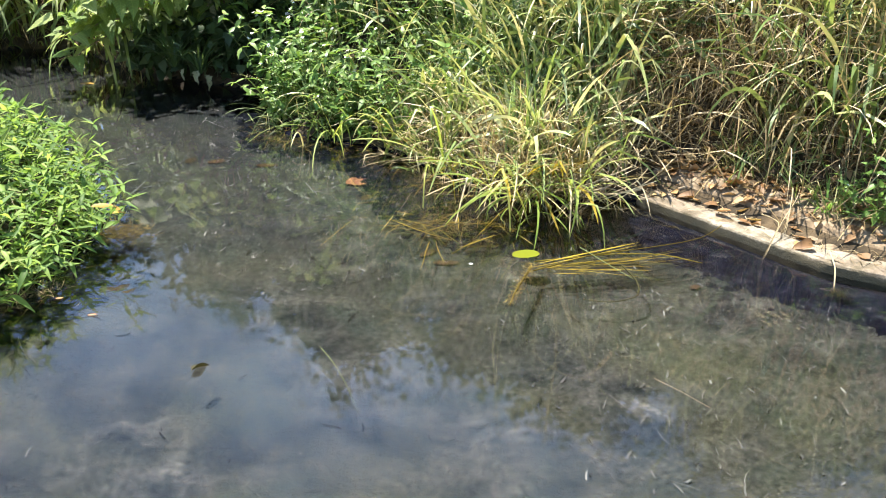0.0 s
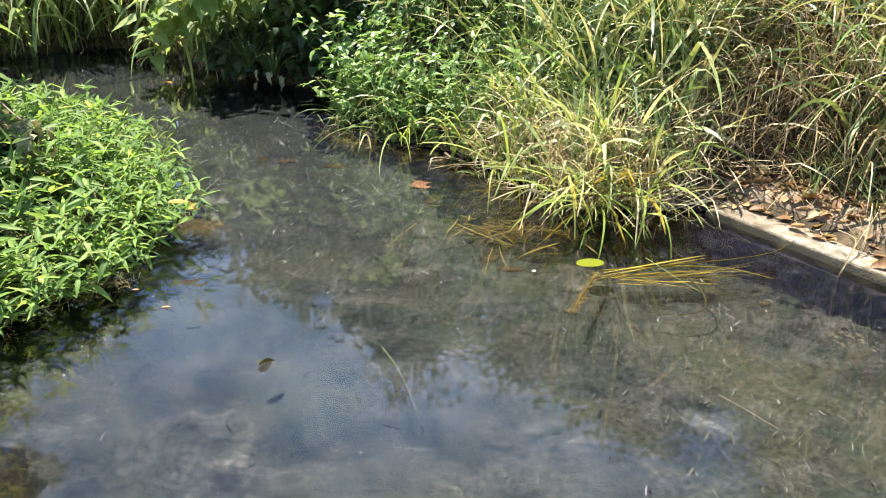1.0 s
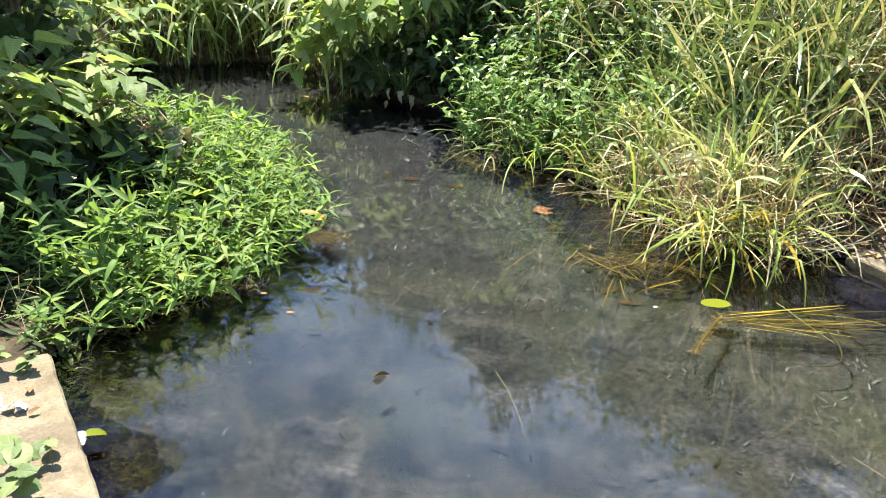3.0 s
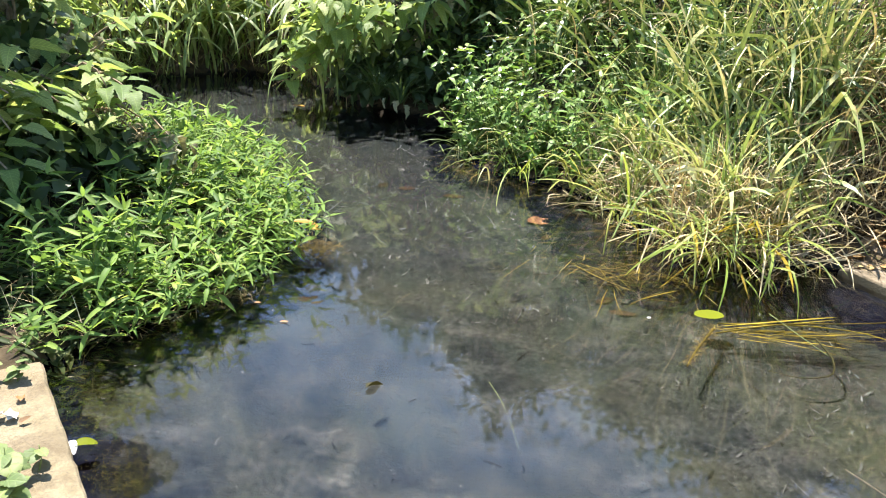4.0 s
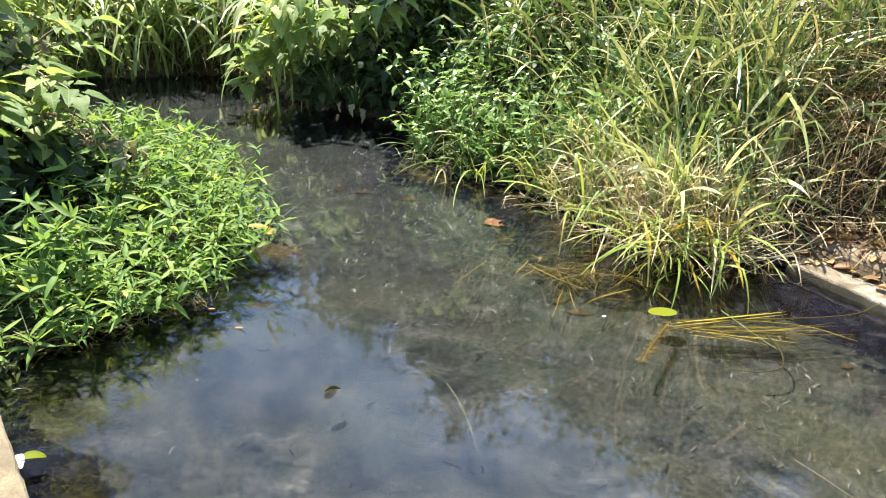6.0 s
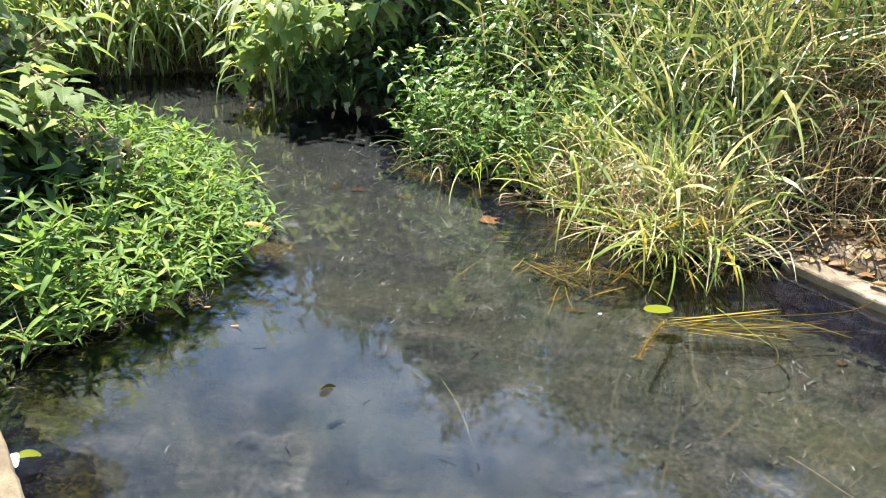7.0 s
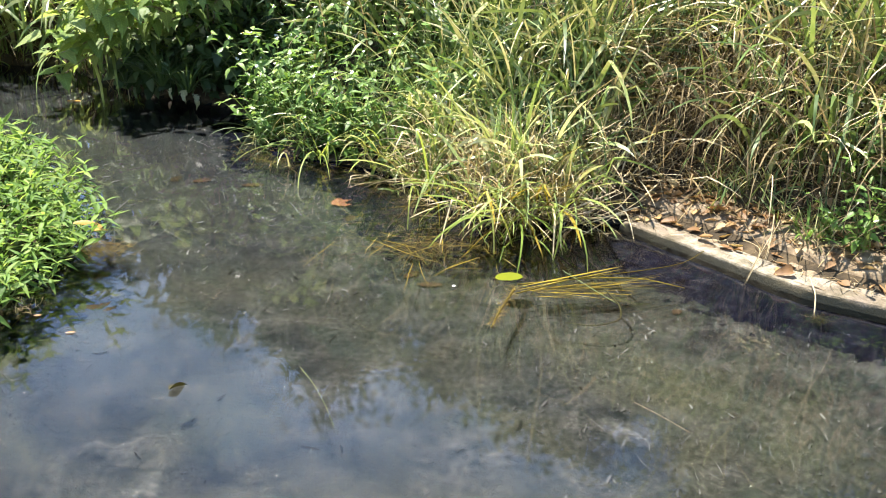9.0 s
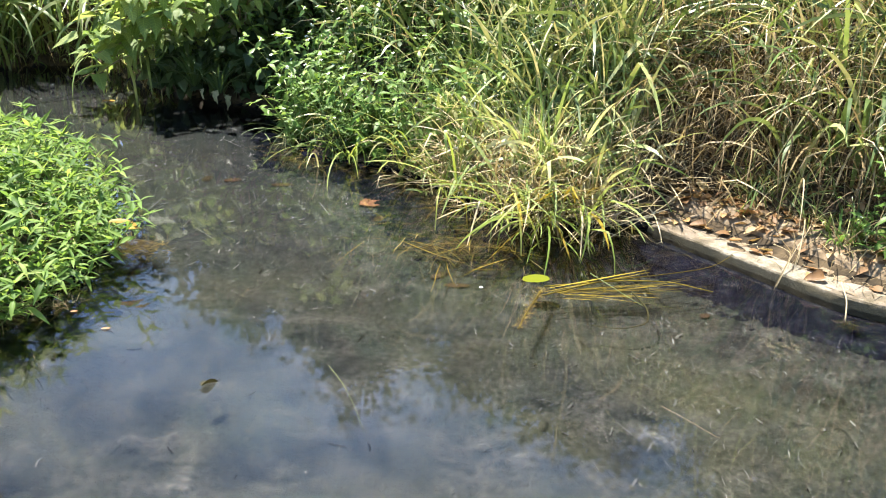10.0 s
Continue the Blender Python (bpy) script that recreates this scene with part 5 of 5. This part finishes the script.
# ---- leaves on and in the water ----
BED = None
def water_leaf(x, y, z, az, length, width, material, label, curl=0.1, fold=0.05, seed=0, roll=0.0):
    v, f = leaf_shape(length, width, fold, curl, 0.85, 0.5, 26, 0.012 if material is M_LILY else 0.03, seed)
    if material is M_ORANGE:
        v, f = leaf_shape(length * 1.1, width * 0.95, fold, curl, 1.3, 0.4, 10, 0.07, seed)
    v[:, 1] -= length / 2
    if z is BED:
        z = float(ground_height(x, y)) + 0.012
    ob = piece("floating_leaf", mesh_of("floating_leaf", v, f, material), None, pose_of((x, y, z), az, 0.02, roll))
    tagged(ob, label, "leaf", "leaves in the stream")


water_leaf(0.683, 3.254, 0.028, 0.05, 0.130, 0.095, M_LILY, "lime green oval leaf floating on the water", -0.1, 0.12)
water_leaf(-0.163, 4.495, BED, -0.25, 0.14, 0.18, M_ORANGE, "orange-brown dead leaf lying in the shallow water", 0.05, 0.06, 3)
water_leaf(0.105, 4.562, BED, -0.5, 0.10, 0.07, M_SUNK, "orange-brown dead leaf lying on the stream bed", 0.05, 0.05, 4)
water_leaf(-0.758, 4.815, BED, 0.1, 0.15, 0.07, M_SUNK, "brown dead leaf lying on the stream bed", 0.05, 0.05, 5)
water_leaf(-1.097, 4.891, BED, 0.4, 0.12, 0.08, M_SUNK, "brown dead leaf lying on the stream bed", 0.05, 0.05, 6)
water_leaf(-1.274, 4.930, BED, 1.4, 0.12, 0.07, M_SUNK, "brown dead leaf lying on the stream bed", 0.05, 0.05, 7)
water_leaf(-2.687, 7.033, 0.004, 0.0, 0.12, 0.07, M_YELLOW, "orange-yellow leaf floating near the bush", 0.05, 0.05, 8)
water_leaf(0.318, 3.364, BED, 0.0, 0.13, 0.05, M_SUNK, "brown dead leaf lying on the stream bed", 0.05, 0.05, 9)
water_leaf(0.233, 3.476, BED, 0.8, 0.11, 0.05, M_SUNK, "brown dead leaf lying on the stream bed", 0.05, 0.05, 10)
water_leaf(1.457, 3.095, BED, 0.6, 0.06, 0.04, M_SUNK, "small pale leaf on the stream bed", 0.05, 0.05, 11)
water_leaf(-0.105, 4.228, BED, 1.2, 0.10, 0.05, M_SUNK, "brown dead leaf lying on the stream bed", 0.05, 0.05, 12)
water_leaf(0.105, 4.107, BED, -0.9, 0.16, 0.05, M_SUNK, "brown dead leaf lying on the stream bed", 0.05, 0.05, 13)
water_leaf(-1.19, 3.33, 0.20, 0.5, 0.07, 0.03, M_YELLOW, "yellow leaf caught on the weeds", 0.4, 0.3, 24)
water_leaf(-1.26, 3.38, 0.21, 0.1, 0.13, 0.060, M_YELLOW, "yellow leaf caught on the weeds", 0.4, 0.3, 14)
water_leaf(-0.62, 2.34, 0.012, 1.2, 0.085, 0.032, M_ALGAE, "curled brown leaf drifting on the water", 0.9, 0.8, 15, 0.5)
water_leaf(-1.395, 1.765, 0.010, 0.7, 0.075, 0.045, M_LILY, "yellow-green leaf at the slab's edge", 0.5, 0.5, 16)
water_leaf(-1.42, 1.735, 0.014, -0.9, 0.06, 0.028, M_SCRAP, "white petal-like scrap at the slab's edge", 0.6, 0.5, 17)
water_leaf(-1.30, 2.86, 0.004, 0.3, 0.03, 0.015, M_DEAD, "tiny brown leaf floating by the weeds", 0.1, 0.1, 18)
water_leaf(-1.12, 2.72, 0.004, 0.3, 0.035, 0.015, M_DEAD, "tiny brown leaf floating by the weeds", 0.1, 0.1, 19)
water_leaf(0.42, 3.2, 0.006, 0.3, 0.02, 0.015, M_SCRAP, "tiny white petal on the water", 0.1, 0.1, 20)

# withered leaves hanging under the far bush
for i, (x, y, z, az) in enumerate(((-1.74, 6.74, 0.20, -1.9), (-1.64, 6.72, 0.19, -1.2), (-1.56, 6.76, 0.15, -0.8))):
    ob = piece("withered_leaf", DROOP[i % 3].copy(), None, pose_of((x, y, z), az, -0.7 - 0.1 * i, 0.2 * (i - 2), 0.42 + 0.08 * (i % 3)))
    tagged(ob, "grey-brown withered leaf hanging over the dark water", "leaf", "withered leaves under the bush")

# weed along the waterline, specks on the surface
rim, _ = land_points(1600, -2.6, -1.0, 2.0, 5.2, NEAR_LAND, -0.22, 0.05)
rim[:, 2] = R.uniform(-0.03, 0.01, len(rim))
rim2, _ = land_points(3000, -1.2, 1.6, 3.5, 5.6, FAR_LAND, -0.2, 0.05)
rim2[:, 2] = R.uniform(-0.03, 0.012, len(rim2))
rim = np.concatenate([rim, rim2])
grass("waterline_weed", [blades(rim, R.uniform(0, 6.283, len(rim)), R.uniform(0.04, 0.16, len(rim)), R.uniform(1.3, 1.65, len(rim)), R.uniform(-0.1, 0.2, len(rim)), R.uniform(0.002, 0.005, len(rim)), 4)], M_ALGAE, "tangled brown weed along the waterline", "weeds")
# golden and brown stems afloat along the foot of the bank
fringe, _ = land_points(2600, -0.95, 1.35, 3.4, 5.8, FAR_LAND, -0.26, 0.06)
fringe = fringe[R.random(len(fringe)) < np.where(fringe[:, 1] < 4.2, 1.0, 0.7)]
tail = np.stack([0.40 + R.normal(0, 0.17, 150), 3.74 + R.normal(0, 0.12, 150), np.zeros(150)], -1)
fringe = np.concatenate([fringe, tail])
fringe[:, 2] = R.uniform(0.001, 0.03, len(fringe))
n = len(fringe)
grass("waterline_straw", [blades(fringe, to_water(fringe, 1.1), R.uniform(0.05, 0.26, n), R.uniform(1.35, 1.58, n), R.uniform(0.0, 0.25, n), R.uniform(0.0012, 0.0042, n), 5, 0.0, 1.4, 0.4, 0.15)], M_GOLD_ALL, "golden-brown dead grass afloat along the bank", "litter")


def shreds(p, az, length, width, curl, rise, seg=6):
    """Ribbons that lie on the bed, curled sideways, their ends lifted a little; returns verts and quads."""
    n = len(p)
    u = (np.arange(seg) + 0.5) / seg
    th = az[:, None] + curl[:, None] * u[None] ** 1.3
    step = (length / seg)[:, None]
    zero = np.zeros((n, 1))
    cx = p[:, 0:1] + np.concatenate([zero, np.cumsum(np.cos(th) * step, 1)], 1)
    cy = p[:, 1:2] + np.concatenate([zero, np.cumsum(np.sin(th) * step, 1)], 1)
    w = np.arange(seg + 1) / seg
    cz = p[:, 2:3] + rise[:, None] * w[None] ** 2
    th = np.concatenate([th[:, :1], th], 1)
    half = 0.5 * width[:, None] * np.sqrt(np.clip(1 - (2 * w - 0.9) ** 2 / 1.25, 0.01, 1))[None]
    dx, dy, dz = -np.sin(th) * half, np.cos(th) * half, 0.4 * half * R.normal(0, 1, (n, 1))
    v = np.stack([np.stack([cx - dx, cy - dy, cz - dz], -1), np.stack([cx + dx, cy + dy, cz + dz], -1)], 2).reshape(-1, 3)
    k = np.arange(n)[:, None] * 2 * (seg + 1) + 2 * np.arange(seg)[None]
    return v, np.stack([k, k + 1, k + 3, k + 2], -1).reshape(-1, 4)


def bed_places(n, spots):
    """Places on the bed: one part strewn all over, the rest gathered round the given spots (x, y, spread, share)."""
    parts = [np.stack([R.uniform(-3.6, 2.9, n), R.uniform(0.9, 8.4, n)], -1)]
    parts += [np.array([x, y]) + R.normal(0, r, (int(n * q), 2)) for x, y, r, q in spots]
    xy = np.concatenate(parts)
    wet = (inside_by(xy[:, 0], xy[:, 1], FAR_LAND) < -0.10) & (inside_by(xy[:, 0], xy[:, 1], NEAR_LAND) < -0.12)
    xy = xy[wet]
    return np.concatenate([xy, ground_height(xy[:, 0], xy[:, 1])[:, None] + 0.006], 1)


GATHERED = [(0.0, 4.25, 0.45, 0.35), (-0.5, 3.7, 0.55, 0.30), (-1.1, 4.9, 0.6, 0.30), (-0.9, 5.6, 0.6, 0.2), (1.2, 2.75, 0.6, 0.35), (1.7, 2.3, 0.5, 0.25), (0.9, 3.3, 0.3, 0.2), (-3.1, 6.8, 0.7, 0.3)]
flakes = bed_places(950, GATHERED)
flakes = flakes[(flakes[:, 1] > 2.7) | (flakes[:, 0] > 0.5) | (R.random(len(flakes)) < 0.3)]
n = len(flakes)
far_off = smooth01((flakes[:, 1] - 3.2) / 2.5)
sets = [shreds(flakes, 1.35 + R.normal(0, 0.6, n), (0.010 + 0.040 * R.random(n) ** 2) * (1 + 1.0 * far_off), (0.0018 + 0.0080 * R.random(n) ** 2.5) * (1 + 0.8 * far_off), R.normal(0, 0.8, n), R.uniform(0, 0.02, n))]
hairs = bed_places(420, GATHERED)
hairs = hairs[(hairs[:, 1] > 2.9) | (hairs[:, 0] > 0.6)]
n = len(hairs)
sets.append(shreds(hairs, 1.5 + R.normal(0, 0.7, n), R.uniform(0.03, 0.11, n), R.uniform(0.0008, 0.0018, n) * (1 + 0.8 * smooth01((hairs[:, 1] - 3) / 2)), R.normal(0, 0.9, n), R.uniform(0, 0.05, n), 8))
# long pale streaks that stand in for bright reed blades mirrored in the water
wisps = bed_places(40, [(-3.0, 6.9, 0.7, 2.2), (-1.15, 3.9, 0.25, 0.35)])
wisps = wisps[wisps[:, 1] > 3.4]
n = len(wisps)
sets.append(shreds(wisps, 1.9 + R.normal(0, 0.35, n), R.uniform(0.12, 0.34, n), R.uniform(0.003, 0.007, n), R.normal(0, 0.4, n), R.uniform(0, 0.05, n), 8))
grass("sunk_grass", sets, M_PALE_STREAKS, "pale shreds on the stream bed, some standing in for mirrored blades", "litter")
roots = np.stack([R.uniform(-1.62, -1.15, 46), R.uniform(2.3, 3.5, 46), R.uniform(-0.10, -0.02, 46)], -1)
grass("sunk_roots", [shreds(roots, R.uniform(-1.6, 0.6, 46), R.uniform(0.08, 0.26, 46), R.uniform(0.002, 0.0045, 46), R.normal(0, 1.3, 46), R.uniform(-0.05, 0.02, 46), 10)], M_SUNK_DARK, "dark thin roots trailing in the water below the weeds", "roots")
bits = bed_places(200, [(0.4, 2.6, 0.7, 0.4), (-0.3, 2.9, 0.6, 0.3)])
n = len(bits)
grass("sunk_twigs", [shreds(bits, R.uniform(0, 6.283, n), 0.015 + 0.075 * R.random(n) ** 2.2, 0.002 + 0.007 * R.random(n) ** 2, R.normal(0, 0.4, n), R.uniform(0.002, 0.015, n))], M_SUNK_DARK, "dark rotting twigs and leaf scraps on the stream bed", "litter")

n = 420
px, py = R.uniform(-2.4, 3.0, n), R.uniform(0.9, 6.5, n)
wet = (inside_by(px, py, FAR_LAND) < -0.02) & (inside_by(px, py, NEAR_LAND) < -0.02)
px, py = px[wet], py[wet]
n = len(px)
flake = (np.array([(-0.5, -0.5, 0), (0.5, -0.4, 0), (0.6, 0.5, 0), (-0.4, 0.6, 0), (0, 0, 0.3)]), [[0, 1, 4], [1, 2, 4], [2, 3, 4], [3, 0, 4]])
v, f = scatter(flake, np.stack([px, py, np.full(n, 0.001)], -1), turns(R.uniform(0, 6.283, n), np.zeros(n), np.zeros(n)), 0.0008 + 0.0028 * R.random(n) ** 3)
tagged(piece("floating_specks", mesh_of("floating_specks", v, f, M_SPECK)), "tiny pale specks drifting on the water", "specks", kind="stuff")

# a scatter of pale stones and sand on the bed, half sunk in the silt
def pebble(x, y, r, seed):
    rr = np.random.default_rng(seed)
    bm = bmesh.new()
    bmesh.ops.create_icosphere(bm, subdivisions=2, radius=r)
    for v in bm.verts:
        v.co *= 1 + 0.16 * math.sin(3 * v.co.x / r + seed) * math.sin(2.3 * v.co.y / r + 2 * seed) + rr.normal(0, 0.03)
        v.co.z *= 0.5
    ob = part("pebble", bm, M_PEBBLE)
    ob.location = (x, y, float(ground_height(x, y)) - 0.1 * r)
    ob.rotation_euler = (0, 0, rr.uniform(0, 6.283))
    tagged(ob, "pale sandy pebble half sunk in the stream bed", "stone", "pebbles on the stream bed")


for k in range(110):
    pebble(1.70 + R.normal(0, 0.065), 2.82 + R.normal(0, 0.05), 0.0025 + 0.007 * R.random() ** 2, k)

# mossy mats by the slab, roots under the weeds, a snag of brown stems
def mat_of(name, spots, n, material, label, fine=1.0):
    sets = []
    for x, y, r, z0, z1 in spots:
        p = np.stack([x + R.normal(0, r, n), y + R.normal(0, r, n), R.uniform(z0, z1, n)], -1)
        sets.append(blades(p, R.uniform(0, 6.283, n), fine * R.uniform(0.015, 0.07, n), R.uniform(1.1, 1.7, n), R.uniform(-0.3, 0.4, n), R.uniform(0.0012, 0.0035, n), 4))
    grass(name, sets, material, label, "weeds")


mat_of("moss_mat", [(-1.50, 1.97, 0.07, -0.14, -0.03), (-1.38, 2.03, 0.06, -0.15, -0.05), (-1.27, 1.74, 0.07, -0.15, -0.03), (-1.2, 1.66, 0.05, -0.15, -0.05), (-1.6, 2.12, 0.06, -0.12, -0.04), (-1.30, 2.14, 0.10, -0.2, -0.12), (-1.10, 2.02, 0.10, -0.22, -0.13), (-1.02, 1.62, 0.12, -0.22, -0.13)], 900, M_MOSS, "olive mossy weed mats under water by the slab", 0.3)
mat_of("root_mat", [(-1.62, 2.6, 0.06, 0.0, 0.04), (-1.68, 2.48, 0.06, 0.0, 0.05), (-1.52, 2.76, 0.05, 0.0, 0.04), (-1.75, 2.38, 0.05, 0.0, 0.05), (-1.45, 2.85, 0.05, 0.0, 0.03), (-1.38, 2.92, 0.04, 0.0, 0.03)], 90, M_BROWN, "matted brown roots below the creeping weeds")
mat_of("root_tangle", [(-1.21, 3.50, 0.05, 0.0, 0.06), (-1.22, 3.45, 0.04, 0.0, 0.08), (-1.28, 3.42, 0.04, 0.02, 0.10)], 190, M_GOLD_ALL, "brown tangle of stems under the outermost weed sprig")
mat_of("moss_clump", [(2.04, 2.93, 0.02, -0.05, 0.0)], 120, M_MOSS, "green moss at the end of a stalk in the water", 0.6)
mat_of("moss_tuft", [(0.70 - 0.16 * w, 3.18 - 0.40 * w, 0.012, 0.0, 0.016) for w in (0, 0.15, 0.3, 0.45, 0.6, 0.75, 0.9)], 45, M_GOLD_ALL, "golden moss clinging to a stem on the water", 0.5)

# ---- on the slab ----
def small_plant(x, y, z, n, size, seed, label):
    rr = np.random.default_rng(seed)
    ob = new("seedling")
    ob.location = (x, y, z)
    pts = np.array([(0, 0, 0), (0.005, 0.01, 0.05 * size), (0.0, 0.015, 0.11 * size)])
    piece("stem", mesh_of("stem", *tube(pts, 0.003, 0.0015, 4), M_STEM), ob)
    shape = mesh_of("round_leaf", *leaf_shape(0.085 * size, 0.07 * size, 0.15, 0.4, 0.9, 0.45, 8, 0.03, seed, 2, 0.06), M_SEEDLING)
    for k in range(n):
        piece("leaf", shape, ob, pose_of((0, 0.01, rr.uniform(0.03, 0.11) * size), k * 2.4 + rr.normal(0, 0.3), rr.uniform(-0.3, 0.4), rr.normal(0, 0.2), rr.uniform(0.7, 1.1)))
    return tagged(ob, label, "plant", "seedlings on the slab")


small_plant(-1.38, 1.42, 0.12, 7, 1.0, 1, "round-leaved green seedling growing on the slab")
small_plant(-1.30, 1.33, 0.12, 6, 0.9, 2, "round-leaved green seedling growing on the slab")
small_plant(-1.335, 1.49, 0.12, 3, 0.7, 5, "pale round-leaved seedling growing on the slab")
small_plant(-1.70, 1.87, 0.12, 8, 0.6, 3, "narrow green seedling at the slab's corner")
small_plant(-1.80, 1.84, 0.12, 7, 0.8, 4, "green seedling at the slab's corner")
fallen(-1.60, 1.76, 0.13, 2.2, 0.5, 1, None, "curled brown fallen leaf on the slab", "scraps on the slab")
fallen(-1.53, 1.66, 0.13, 0.9, 0.35, 2, None, "curled brown fallen leaf on the slab", "scraps on the slab")
for i, (x, y) in enumerate(((-1.585, 1.675), (-1.60, 1.65), (-1.63, 1.68), (-1.575, 1.70))):
    v, f = leaf_shape(0.045, 0.035, 0.4, 0.5, 0.8, 0.4, 5, 0.12, 60 + i, 2)
    tagged(piece("paper_scrap", mesh_of("paper_scrap", v, f, M_SCRAP), None, pose_of((x, y, 0.135), i * 1.7, 0.2, 0.6)), "crumpled white paper scrap on the slab", "scrap", "scraps on the slab")


# ---- dark sheet along the banks, added for the shade in the water ----
# blue-black colour that stands in for shade and dark mirroring by the banks
M_WATER_SHADE = plain_material("water_shade", [(0.3, (0.0015, 0.0018, 0.004)), (0.55, (0.0040, 0.0045, 0.0085)), (0.75, (0.014, 0.015, 0.020))], 14, 1.0, 0.006, 0.0)


def silt():
    """Painted shade under water: thick at the banks' foot, ragged, thinning into the stream."""
    rr = np.random.default_rng(8)
    xs, ys = np.arange(-2.3, 4.6, 0.022), np.arange(-1.4, 6.4, 0.022)
    gx, gy = np.meshgrid(xs, ys)
    low = ground_height(gx, gy)
    off_far, off_near = -inside_by(gx, gy, FAR_LAND), -inside_by(gx, gy, NEAR_LAND)
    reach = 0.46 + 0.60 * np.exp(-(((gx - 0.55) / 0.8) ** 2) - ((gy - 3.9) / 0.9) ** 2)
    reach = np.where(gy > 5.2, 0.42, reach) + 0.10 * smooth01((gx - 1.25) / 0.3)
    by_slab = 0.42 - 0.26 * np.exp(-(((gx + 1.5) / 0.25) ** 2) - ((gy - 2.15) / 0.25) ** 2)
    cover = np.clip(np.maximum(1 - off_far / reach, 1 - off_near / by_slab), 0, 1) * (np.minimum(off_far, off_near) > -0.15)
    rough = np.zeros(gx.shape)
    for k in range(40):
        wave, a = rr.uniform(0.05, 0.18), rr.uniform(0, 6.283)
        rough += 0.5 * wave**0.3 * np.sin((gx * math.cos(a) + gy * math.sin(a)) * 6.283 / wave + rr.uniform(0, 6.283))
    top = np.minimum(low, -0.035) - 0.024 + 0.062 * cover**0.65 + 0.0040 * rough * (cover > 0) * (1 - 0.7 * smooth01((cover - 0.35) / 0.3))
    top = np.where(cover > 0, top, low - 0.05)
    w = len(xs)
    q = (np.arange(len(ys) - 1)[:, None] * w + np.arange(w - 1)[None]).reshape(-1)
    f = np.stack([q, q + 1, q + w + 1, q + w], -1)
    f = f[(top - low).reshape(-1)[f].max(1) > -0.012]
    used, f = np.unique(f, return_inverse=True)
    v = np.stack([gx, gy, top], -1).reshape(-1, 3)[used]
    tagged(piece("silt", mesh_of("silt", v, f.reshape(-1, 4), M_WATER_SHADE)), "dark sheet under the water along the banks, painting in shade", "silt", kind="structure")


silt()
